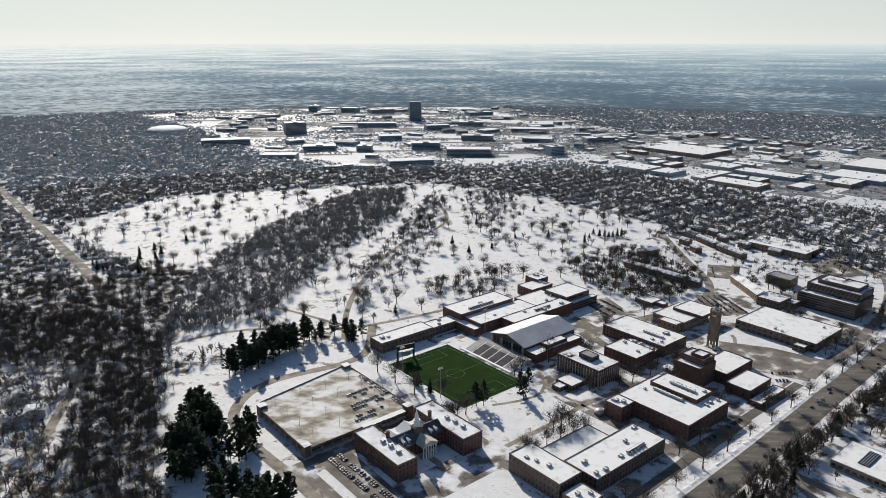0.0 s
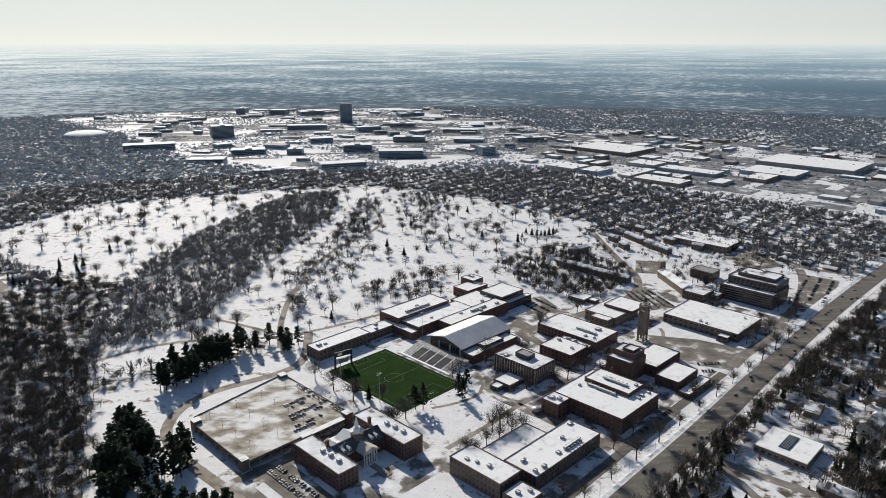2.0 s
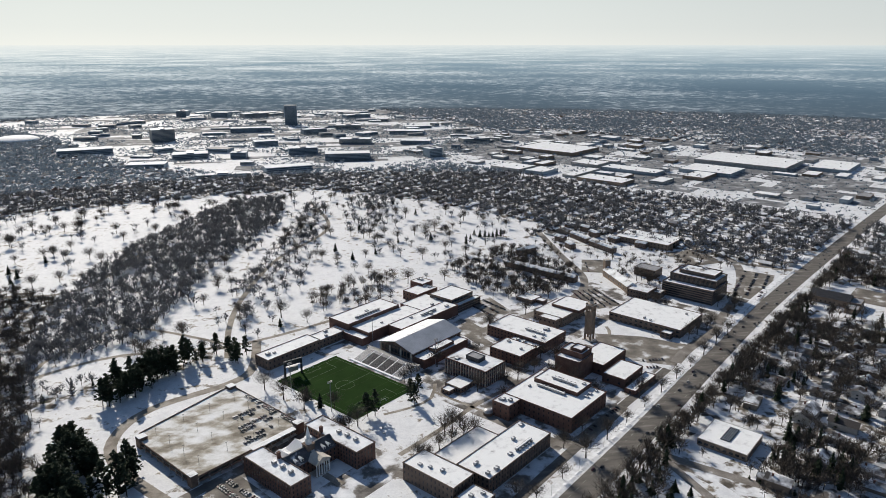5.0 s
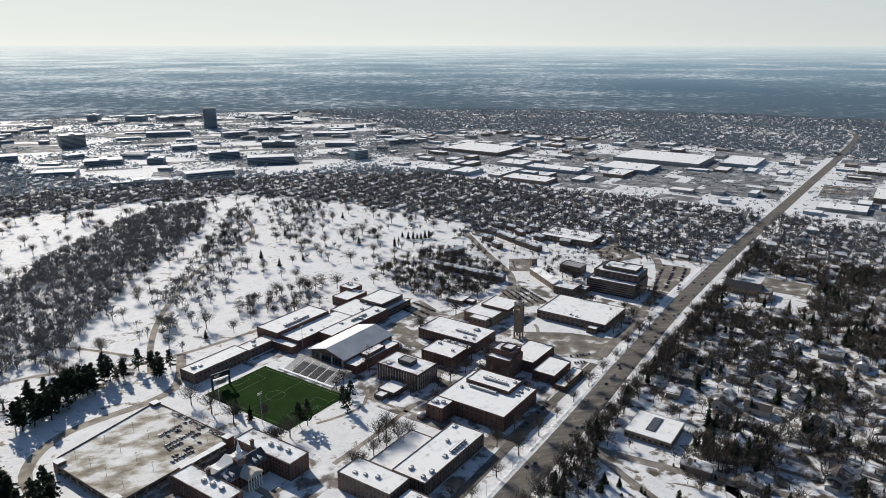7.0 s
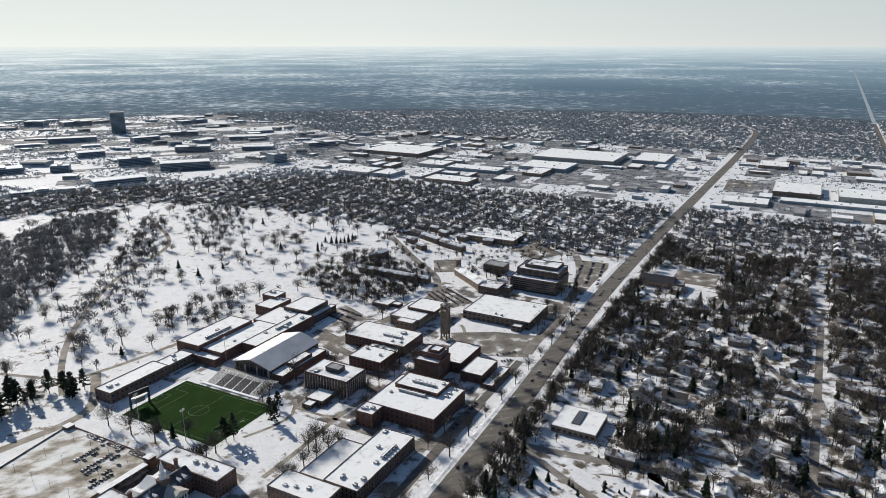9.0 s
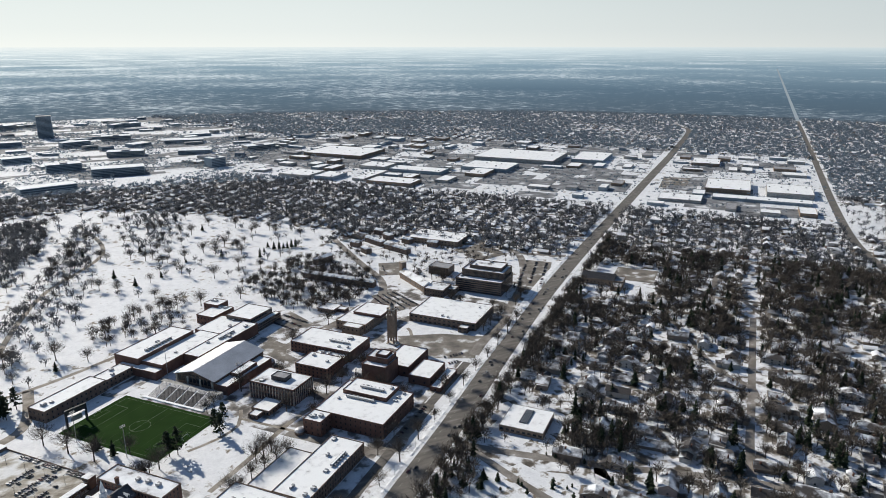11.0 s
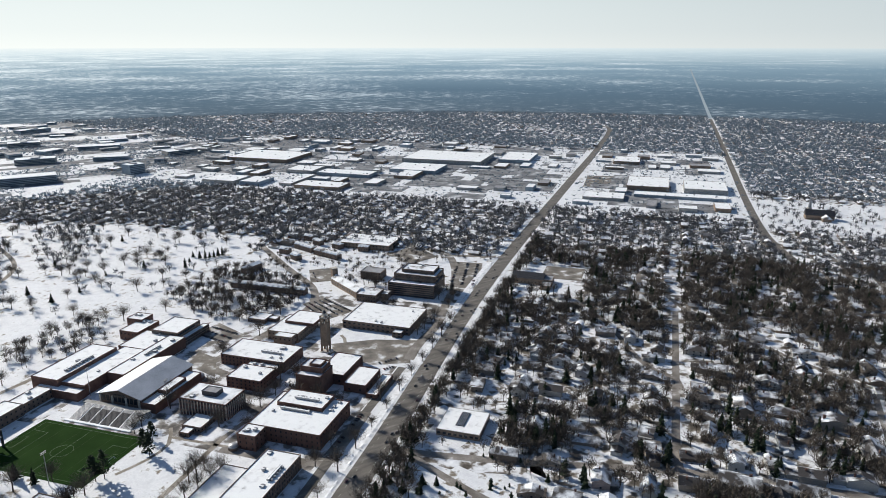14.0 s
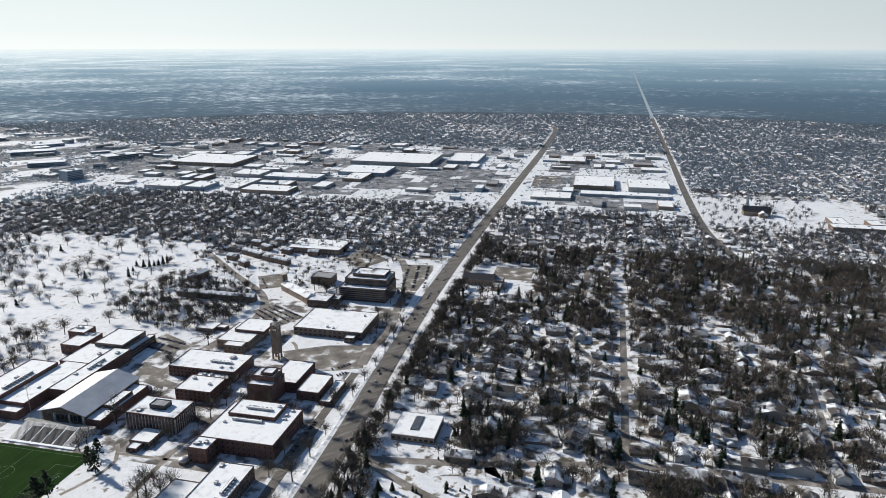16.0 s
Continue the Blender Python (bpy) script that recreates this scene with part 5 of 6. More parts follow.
def townhouses(u, v, n, turn):
    th = thing("townhouse_row", grid_pose(u, v, 0, turn), "row of brown brick townhouses with snowy roofs", "townhouses", "townhouse rows")
    for i in range(n):
        part("wall", Mesh().box(i * 9, 0, 0, i * 9 + 8.9, 11, 8.5), BRICK_BROWN, th)
        part("roof", Mesh().gable(i * 9 - 0.3, -0.6, i * 9 + 9.1, 11.6, 8.5, 11.5, "x"), SNOW_THIN, th, "pitched roof under snow")
        for lev in range(2):
            for s in (2.5, 6.2):
                part("window", pane_data(1.3, 1.4, "x", GLASS), None, th).location = (i * 9 + s, 0, 0.9 + lev * 2.7)
        part("gablet", Mesh().gable(i * 9 + 2, -1.2, i * 9 + 7, 5, 8.4, 10.6, "y"), SNOW_THIN, th)


townhouses(809, 569, 13, -90)
townhouses(869, 582, 4, -10)
for u, v, n, turn in ((1016, 581, 5, -114), (992, 531, 6, -110), (981, 590, 2, -100), (959, 557, 2, -120), (1067, 590, 2, -100), (1047, 562, 2, -112), (1087, 554, 2, -95), (1035, 519, 2, -108), (1062, 500, 2, -110), (1030, 468, 2, -85)):
    townhouses(u, v, n, turn)


# blocks of ordinary streets farther out
def free(p):
    """Places of the plan that are plain residential streets."""
    u, v = p[:, 0] * CU + p[:, 1] * SU, -p[:, 0] * SU + p[:, 1] * CU
    r, a = np.hypot(p[:, 0], p[:, 1]), np.degrees(np.arctan2(p[:, 0], p[:, 1]))
    ok = (r < FLAT - 15) & (r > 330) & (a > -41) & (a < 79)
    ok &= ~inside(p, PARK) & ~inside(p, LEFT_WOODS) & ~inside(p, LEFT_MIX) & ~inside(p, FAR_CAMPUS)
    ok &= ~((u > 150) & (u < 1060) & (v > 190) & (v < 625))
    ok &= ~((u > 1450) & (u < 2330) & (v > -200) & (v < 1500))
    art = np.interp(u, [1180, 1348, 1657, 2146, 3000, 3500], [-230, -206, -203, -211, -225, -232])
    ave = np.interp(u, [389, 905, 1190, 1780, 2290, 2900, 3060, 3160], [207, 222, 218, 202, 188, 184, 230, 330])
    ok &= ~((np.abs(v - ave) < np.where(u < 1200, 24, 15)) & (u < 3170)) & ~((np.abs(v - art) < 12) & (u > 1150)) & ~((np.abs(u - 205) < 14) & (v > 880))
    ok &= ~((u > 70) & (u < 230) & (v > 190) & (v < 640)) & ~((u > 1390) & (u < 1676) & (v < -212) & (v > -560))
    ok &= ~((u > 915) & (u < 1050) & (v > 85) & (v < 200)) & ~((u > 510) & (u < 575) & (v > 115) & (v < 180))
    return ok


cell = 22.0
gx, gy = np.arange(-2700, 3610, cell), np.arange(190, 3610, cell)
nr = np.random.default_rng(6)
px, py = np.meshgrid(gx, gy)
jx, jy = px + nr.uniform(-8, 8, px.shape), py + nr.uniform(-8, 8, px.shape)
mid_ = np.stack([(px[:-1, :-1] + cell / 2).ravel(), (py[:-1, :-1] + cell / 2).ravel()], 1)
ww = len(gx)
idx = (np.arange(len(gy) - 1)[:, None] * ww + np.arange(ww - 1)[None]).ravel()
isle_u, isle_v = mid_[:, 0] * CU + mid_[:, 1] * SU, -mid_[:, 0] * SU + mid_[:, 1] * CU
island = (isle_u > 375) & (isle_u < 482) & (isle_v > -30) & (isle_v < 172)
good = idx[(free(mid_) & ~island) | inside(mid_, LEFT_WOODS) | inside(mid_, LEFT_MIX)]
quads = np.stack([good, good + 1, good + ww + 1, good + ww], 1)
tris = np.concatenate([quads[:, :3], quads[:, [0, 2, 3]]])
yards = soup("ground_yards", np.stack([jx.ravel(), jy.ravel(), np.full(jx.size, 0.02)], 1), tris, np.zeros(len(tris)), [YARD], "yards of trodden snow and dead grass", "ground")
yards["kind"] = "structure"

nr = np.random.default_rng(5)
hu, hv = np.meshgrid(np.arange(-3600, 3600, 19.0), np.arange(-3600, 3600, 34.0))
hu, hv = hu.ravel() + nr.normal(0, 2.5, hu.size), hv.ravel() + nr.normal(0, 2.0, hv.size)
hp = np.stack([hu * CU - hv * SU, hu * SU + hv * CU], 1)
hr = np.hypot(hp[:, 0], hp[:, 1])
keep = free(hp) & (hr > 780) & (nr.random(len(hp)) < np.clip(1.0 - (hr - 1000) / 3800, 0.32, 0.9)) & ((hu % 190) > 22)
keep &= ~((hu < 800) & (hv < 190) & (hv > -420) & (hr < 1000))
keep &= ~((hu < 1250) & (hv < 190) & (hr < 1350) & (nr.random(len(hp)) < 0.45))
hp = hp[keep]
tmpl = []
for w, d, h, r, al, wg in ((13, 9, 3.4, 2.6, "x", 0), (11, 9, 5.4, 3.0, "x", 4), (10, 12, 3.4, 2.8, "y", 0), (15, 9, 3.4, 2.4, "x", 0)):
    bd, rf = house_mesh(w, d, h, r, al, wg)
    rf.m = [1] * len(rf.m)
    bd.add(rf.v, rf.f, 1)
    tmpl.append(bd)
crowd("distant_houses", tmpl, hp, [HOUSE_WALL, FAR_ROOF], "street after street of small houses with snowy roofs", "houses", nr, (0.85, 1.25), radians(GRID))
grid_streets = Mesh()
for k, vv in enumerate(np.arange(-3000, 3400, 68.0)):
    run = []
    for uu in np.arange(-1500, 3600, 40.0):
        q = np.array([[*W(uu, vv + 17)], [*W(uu + 40, vv + 17)]])
        if free(q).all() and np.hypot(*q[0]) > 850:
            grid_streets.add([(*W(uu, vv + 13.5), 0.05), (*W(uu + 40, vv + 13.5), 0.05), (*W(uu + 40, vv + 20.5), 0.05), (*W(uu, vv + 20.5), 0.05)], [(0, 1, 2, 3)])
for uu in np.arange(-1520, 3600, 190.0):
    for vv in np.arange(-3000, 3400, 40.0):
        q = np.array([[*W(uu + 10, vv)], [*W(uu + 10, vv + 40)]])
        if free(q).all() and np.hypot(*q[0]) > 850:
            grid_streets.add([(*W(uu + 6, vv), 0.055), (*W(uu + 14, vv), 0.055), (*W(uu + 14, vv + 40), 0.055), (*W(uu + 6, vv + 40), 0.055)], [(0, 1, 2, 3)])
structure("road_grid", grid_streets, [STREET], "grid of packed-snow streets between the houses")

# ---------------------------------------------------------------- trees


def blade(bm, a, b, w, rng, k=0):
    d = (b - a)
    s = d.cross(Vector((rng.gauss(0, 1), rng.gauss(0, 1), rng.gauss(0, 1)))).normalized() * w / 2
    bm.add([a - s, a + s, b], [(0, 1, 2)], k)


def bare_tree(rng, h, r, limbs, twigs, width, sides=5):
    """Trunk with limbs, and a crown of fine bare twigs."""
    trunk, crown = Mesh(), Mesh()
    fork = Vector((rng.uniform(-0.3, 0.3), rng.uniform(-0.3, 0.3), h * rng.uniform(0.3, 0.42)))
    if sides > 2:
        trunk.tube((0, 0, -0.3), fork, 0.028 * h, 0.018 * h, sides, cap=False)
    tips = []
    for i in range(limbs):
        a = 2 * math.pi * (i + rng.uniform(-0.3, 0.3)) / limbs
        up = rng.uniform(0.62, 0.95)
        rr = r * rng.uniform(0.45, 0.8) * (1.25 - up * 0.6)
        mid = fork.lerp(Vector((rr * math.cos(a), rr * math.sin(a), h * up)), 0.5) + Vector((0, 0, -0.03 * h))
        end = Vector((rr * math.cos(a), rr * math.sin(a), h * up))
        if sides > 3:
            trunk.tube(fork, mid, 0.013 * h, 0.009 * h, 3, cap=False)
            trunk.tube(mid, end, 0.009 * h, 0.003 * h, 3, cap=False)
        else:
            blade(trunk, fork, end, 0.03 * h, rng)
        tips.append((mid, end))
    c = Vector((0, 0, h * 0.66))
    for i in range(twigs):
        q = Vector((rng.gauss(0, 1), rng.gauss(0, 1), rng.gauss(0, 1))).normalized() * rng.random() ** 0.4
        s = c + Vector((q.x * r, q.y * r, q.z * h * 0.33))
        if i % 3 == 0:
            m, e = rng.choice(tips)
            s = s.lerp(m.lerp(e, rng.random()), 0.6)
        d = ((s - fork).normalized() + Vector((rng.gauss(0, 0.45), rng.gauss(0, 0.45), rng.gauss(0.1, 0.35)))).normalized()
        L = rng.uniform(0.18, 0.36) * h
        blade(crown, s - d * L * 0.5, s + d * L * 0.5, width * rng.uniform(0.6, 1.4), rng)
    return trunk, crown


def pine_tree(rng, h, r, tiers, per, width, low=0.12, tip=0.85):
    """Trunk and ragged tiers of drooping needle boughs."""
    trunk, crown = Mesh(), Mesh()
    trunk.tube((0, 0, -0.3), (0, 0, h * 0.95), 0.02 * h, 0.004 * h, 5, cap=False)
    for i in range(tiers):
        t = i / (tiers - 1)
        z = h * (low + (1 - low) * t * 0.97)
        rr = r * ((1 - t) ** tip * 0.95 + 0.06) * rng.uniform(0.55, 1.2)
        for j in range(per):
            a = 2 * math.pi * (j + rng.random()) / per
            L = rr * rng.uniform(0.45, 1.25)
            d = Vector((math.cos(a), math.sin(a), 0))
            s = Vector((-d.y, d.x, 0)) * width * (0.4 + 0.6 * (1 - t)) * rng.uniform(0.7, 1.3)
            a0 = Vector((0, 0, z + rng.uniform(-0.02, 0.03) * h))
            m = a0 + d * L * 0.6 + Vector((0, 0, rng.uniform(0.0, 0.03) * h))
            e = a0 + d * L + Vector((0, 0, -rng.uniform(0.01, 0.06) * h))
            crown.add([a0, m - s, e, m + s], [(0, 1, 2, 3)])
    return trunk, crown


def tall_pine(rng, h, r):
    """Old pine: bare lower trunk, level boughs that end in ragged tufts of needles."""
    trunk, crown = Mesh(), Mesh()
    lean = Vector((rng.uniform(-0.6, 0.6), rng.uniform(-0.6, 0.6), 0))
    trunk.tube((0, 0, -0.3), lean + Vector((0, 0, h * 0.97)), 0.017 * h, 0.004 * h, 6, cap=False)
    for i in range(30):
        t = 0.2 + 0.8 * (i + rng.random()) / 30
        a = i * 2.4 + rng.uniform(-0.5, 0.5)
        L = r * (1.05 - 0.95 * max(0.0, t - 0.35) ** 1.3 / 0.57) * rng.uniform(0.5, 1.2) * (0.75 if t < 0.32 else 1)
        d = Vector((math.cos(a), math.sin(a), rng.uniform(-0.05, 0.28)))
        root = lean * t + Vector((0, 0, h * t * 0.97))
        blade(trunk, root, root + d * L, 0.22, rng)
        for j in range(4):
            c = root + d * L * (0.3 + 0.24 * j) + Vector((rng.gauss(0, 0.5), rng.gauss(0, 0.5), rng.gauss(0.2, 0.3)))
            for q in range(4):
                e = Vector((rng.gauss(0, 1), rng.gauss(0, 1), rng.gauss(0, 0.45))).normalized() * rng.uniform(1.0, 1.9)
                w = e.cross(Vector((rng.gauss(0, 0.5), rng.gauss(0, 0.5), 1))).normalized() * rng.uniform(0.5, 0.9)
                crown.add([c - e * 0.7, c - w, c + e, c + w], [(0, 1, 2, 3)])
    return trunk, crown


def joined(pair, crown_slot=1):
    a, b = pair
    bm = Mesh()
    bm.add(a.v, a.f, 0)
    bm.add(b.v, b.f, crown_slot)
    return bm


def plant(name, label, category, group, templates, places, rng, mats, sizes):
    """Single trees: a trunk and a crown under each."""
    first = []
    for k, (x, y) in enumerate(places):
        if k < len(templates):
            th = thing(name, pose(x, y, 0, 0, 0, rng.uniform(0, 360)), label, category, group)
            part("trunk", templates[k][0], mats[0], th)
            part("crown", templates[k][1], mats[1], th)
            first.append(th)
        else:
            s = rng.uniform(*sizes)
            o = copy_thing(first[k % len(first)], pose(x, y, 0, 0, 0, rng.uniform(0, 360)) @ Matrix.Diagonal((s, s, s, 1)))


rng = random.Random(33)
BARE = [bare_tree(rng, rng.uniform(14, 19), rng.uniform(7, 9.5), rng.randint(7, 9), 430, 0.17) for k in range(7)]
PINES = [pine_tree(rng, rng.uniform(12, 16), rng.uniform(3.4, 4.8), 16, 12, 1.2) for k in range(4)]
WIDE_PINES = [tall_pine(rng, rng.uniform(19, 24), rng.uniform(5, 6.5)) for k in range(5)]
STREET_PINES = [joined(pine_tree(rng, rng.uniform(13, 19), rng.uniform(3.6, 5.2), 13, 11, 1.25, 0.1, 0.65)) for k in range(5)]
MID = [joined(bare_tree(rng, rng.uniform(11, 14), rng.uniform(5.5, 7.5), 6, 38, 0.95, 3)) for k in range(7)]
NEAR = [joined(bare_tree(rng, rng.uniform(12, 16), rng.uniform(5.5, 7.5), 7, 112, 0.41, 3)) for k in range(9)]
FARS = [joined(bare_tree(rng, rng.uniform(10, 13), rng.uniform(7, 9), 2, 10, 3.9, 2)) for k in range(6)]
MID_PINE = [joined(pine_tree(rng, rng.uniform(11, 14), rng.uniform(3, 4), 9, 8, 1.6)) for k in range(3)]

nr = np.random.default_rng(8)
campus_spots = [W(u, v) for u, v in nr.uniform([330, 236], [900, 450], (160, 2)) if not any(a - 4 < u < b + 4 and c - 4 < v < d + 4 for a, b, c, d in ((486, 518, 361, 412), (462, 484, 372, 392), (545, 633, 360, 437), (652, 726, 376, 423), (712, 788, 264, 353), (450, 534, 256, 326), (555, 633, 244, 326), (326, 440, 246, 320), (826, 882, 274, 345), (800, 862, 330, 440), (254, 334, 354, 420), (622, 712, 232, 352), (736, 812, 363, 441), (640, 670, 330, 356), (335, 455, 300, 420)))]
in_park = scatter(PARK, 700, nr)
in_park = in_park[~inside(in_park, RAVINE)][:200]
extra = [W(350 + 13 * i, 322 + 3 * math.sin(i)) for i in range(6)] + [W(395 + 10 * i, 335) for i in range(3)] + [W(300 + 36 * i, 228) for i in range(14)] + [W(300 + 35 * i, 190) for i in range(14)] + [W(340 + 9 * i, 405 - i) for i in range(3)] + [W(345, 520 - 30 * i) for i in range(3)]
plant("bare_tree", "leafless broad-crowned tree standing in snow", "tree", "bare trees of the park", BARE, [tuple(p) for p in in_park] + extra + campus_spots[:45], rng, (BARK, TWIG), (0.8, 1.4))
pine_spots = [(-419, 1090), (15, 1076), (-24, 1212), (40, 1026), (77, 1050), (90, 1428), (141, 1401), (175, 1300), (235, 1401), (176, 1117), (230, 1083), (243, 1110), (255, 1135), (262, 1120), (270, 1117), (277, 1117), (284, 1117), (291, 1117), (298, 1117), (120, 1110), (60, 1200), (-57, 775), (-140, 700)]
pine_spots += [tuple(p) for p in scatter([(-515, 963), (-441, 1050), (-388, 912), (-482, 912)], 22, nr)] + [W(358, 472), W(357, 452), W(350, 412)]
pine_spots += [(225, 420), (232, 428), (240, 418), (228, 405), (246, 405), (255, 398), (238, 395), (215, 412), (408, 478), (575, 449), (499, 258), (615, 418), (649, 264), (647, 309), (427, 464), (572, 488)]
plant("pine_tree", "dark green conifer standing in snow", "conifer", "single conifers", PINES, pine_spots, rng, (BARK, NEEDLE), (0.6, 1.1))
SHRUBS = [pine_tree(rng, rng.uniform(3.5, 5.0), rng.uniform(1.7, 2.4), 9, 10, 0.7, 0.03, 0.5) for k in range(3)]
shrub_spots = [W(u, v) for u, v in nr.uniform([400, 40], [470, 165], (26, 2))] + [W(u, v) for u, v in nr.uniform([495, 40], [512, 120], (9, 2))]
plant("evergreen_shrub", "rounded dark evergreen shrub standing in snow", "shrub", "shrubs beside the avenue", SHRUBS, shrub_spots, rng, (BARK, NEEDLE), (0.7, 1.3))
clumps = [([(-214, 478), (-222, 545), (-206, 552), (-176, 490), (-172, 470), (-182, 430), (-200, 430)], 52), ([(-172, 505), (-150, 500), (-145, 470), (-168, 462)], 9), ([(-211, 607), (-185, 622), (-150, 668), (-160, 690), (-210, 650)], 40), ([(-165, 445), (-108, 435), (-95, 395), (-160, 390)], 24), ([(-110, 690), (-104, 712), (-88, 705), (-95, 684)], 6), ([(23, 544), (76, 568), (88, 595), (80, 597), (29, 560)], 5), ([(-165, 700), (-110, 715), (-105, 700), (-160, 680)], 9)]
wide = [tuple(p) for poly, n in clumps for p in scatter(poly, n, nr)]
plant("tall_pine", "tall broad dark pine beside the campus drive", "conifer", "pine groves", WIDE_PINES, wide, rng, (BARK, NEEDLE), (0.85, 1.45))

woods = np.concatenate([scatter(LEFT_WOODS, 880, nr), scatter([(-480, 560), (-350, 560), (-312, 420), (-300, 360), (-480, 400)], 95, nr), scatter([(-275, 620), (-235, 560), (-205, 470), (-240, 430), (-290, 560)], 26, nr), scatter(LEFT_MIX, 460, nr), scatter(GROVES[3][0], GROVES[3][1], nr), scatter(GROVES[2][0], GROVES[2][1], nr)])
crowd("bare_woods", NEAR, woods, [BARK, TWIG], "dense leafless woods over snow", "woods", nr, (0.7, 1.15))
rav = np.concatenate([scatter(RAVINE, 1700, nr), scatter(PARK, 230, nr), scatter(GROVES[0][0], GROVES[0][1], nr), scatter(GROVES[1][0], GROVES[1][1], nr)])
crowd("ravine_woods", MID, rav, [BARK, HAZED_MID_TWIG], "dense leafless woods along the park ravine", "woods", nr, (0.8, 1.35))
# the wooded streets across the avenue
hood = np.concatenate([nr.uniform([-300, -560], [1150, 186], (19000, 2)), nr.uniform([380, -420], [560, 120], (900, 2))])
lane = np.interp(hood[:, 1], [-400, -150, -39, 74, 150, 196], [540, 534, 527, 504, 492, 488])
hood = hood[(np.abs(hood[:, 0] - lane + 3) > 11) & (np.abs(hood[:, 1] + 40) > 8)]
hx = np.stack([hood[:, 0] * CU - hood[:, 1] * SU, hood[:, 0] * SU + hood[:, 1] * CU], 1)
ok = free(hx)
sp = np.array(spots)
ok &= (((hood[:, None] - sp[None]) ** 2).sum(-1).min(1) > 10.5 ** 2)
stand = np.array([noise.noise(Vector((x * 0.013, y * 0.013, 3.0))) + 0.5 * noise.noise(Vector((x * 0.045, y * 0.045, 8.0))) for x, y in hx])
ok &= nr.random(len(hx)) < np.clip(0.72 + 1.5 * stand, 0.08, 1.0)
ok &= ~((hood[:, 0] < 480) & (hood[:, 1] > -30) & (hood[:, 1] < 160) & (hood[:, 0] > 380))
for line in ([(666, -44), (694, -42), (724, -9), (770, 14), (830, 40), (875, 82), (882, 165)], [(875, 82), (920, 41), (1002, 11), (1100, -10)], [(960, -30), (900, -60), (855, -95), (812, -141), (773, -182), (721, -255)], [(540, -200), (600, -215), (680, -225), (735, -232)]):
    for (a0, b0), (a1, b1) in zip(line, line[1:]):
        t = np.clip(((hood[:, 0] - a0) * (a1 - a0) + (hood[:, 1] - b0) * (b1 - b0)) / ((a1 - a0) ** 2 + (b1 - b0) ** 2), 0, 1)
        ok &= np.hypot(hood[:, 0] - a0 - t * (a1 - a0), hood[:, 1] - b0 - t * (b1 - b0)) > 6.5
hx = hx[ok]
verge = np.stack([nr.uniform(280, 1180, 330), nr.normal(187, 4.0, 330)], 1)
hx = np.concatenate([hx, np.stack([verge[:, 0] * CU - verge[:, 1] * SU, verge[:, 0] * SU + verge[:, 1] * CU], 1)])
dusk = np.array([noise.noise(Vector((x * 0.02, y * 0.02, 5.0))) for x, y in hx])
con = nr.random(len(hx)) < np.where(dusk > 0.15, 0.34, 0.08)
crowd("street_trees", NEAR, hx[~con], [BARK, TWIG], "leafless trees among the houses across the avenue", "trees", nr, (0.75, 1.4))
crowd("street_conifers", STREET_PINES, hx[con], [BARK, NEEDLE], "dark conifers among the houses across the avenue", "trees", nr, (0.55, 1.25))
grove = nr.uniform([870, 236], [1058, 610], (330, 2))
solid = ((826, 904, 274, 345), (800, 862, 330, 440), (896, 930, 370, 412), (895, 1030, 228, 308), (1040, 1110, 414, 516), (930, 1030, 440, 600), (862, 935, 438, 500))
grove = np.array([(u, v) for u, v in grove if not any(a - 3 < u < b + 3 and c - 3 < v < d + 3 for a, b, c, d in solid)] + [(u, v) for u, v in nr.uniform([930, 436], [1035, 605], (70, 2))])
crowd("campus_grove", NEAR, np.stack([grove[:, 0] * CU - grove[:, 1] * SU, grove[:, 0] * SU + grove[:, 1] * CU], 1), [BARK, TWIG], "leafless trees round the far end of the campus", "trees", nr, (0.45, 0.85))
# farther streets
cand = nr.uniform([-2600, 300], [3600, 3600], (174000, 2))
r = np.hypot(cand[:, 0], cand[:, 1])
patch = np.array([noise.noise(Vector((x * 0.0035, y * 0.0035, 1.0))) for x, y in cand])
ok = free(cand) & (nr.random(len(cand)) < np.clip(np.where(r < 1750, 0.98, 0.76) + patch * 0.7 + np.where(cand[:, 0] < -0.27 * cand[:, 1], 0.25, 0.0), 0.15, 1.0))
cu, cv = cand[:, 0] * CU + cand[:, 1] * SU, -cand[:, 0] * SU + cand[:, 1] * CU
ok &= ~((cu < 1150) & (cv < 190) & (cv > -560) & (r < 1150))
glebe = np.array([W(u, v) for u, v in nr.uniform([1385, -440], [1640, -214], (110, 2)) if not (1478 < u < 1540 and -356 < v < -290)])
mid = np.concatenate([cand[ok & (r < 1750)], glebe])
far_ = cand[ok & (r >= 1750)]
con = nr.random(len(mid)) < 0.10
crowd("mid_trees", MID, mid[~con], [BARK, HAZED_MID_TWIG], "leafless trees between the streets of houses", "trees", nr, (0.75, 1.25))
crowd("mid_conifers", MID_PINE, mid[con], [BARK, NEEDLE], "scattered dark conifers between houses", "trees", nr, (0.6, 1.0))
crowd("far_trees", FARS, far_, [HAZED_FAR_TWIG, HAZED_FAR_TWIG], "leafless woods tinted haze grey over the distant streets", "trees", nr, (0.7, 1.25))
com = nr.uniform([1450, -200], [2330, 1500], (3000, 2))
com = com[[all(not (a - 4 < u < b + 4 and c - 4 < v < d + 4) for a, b, c, d in taken) for u, v in com] & (np.abs(com[:, 1] - 198) > 16)]
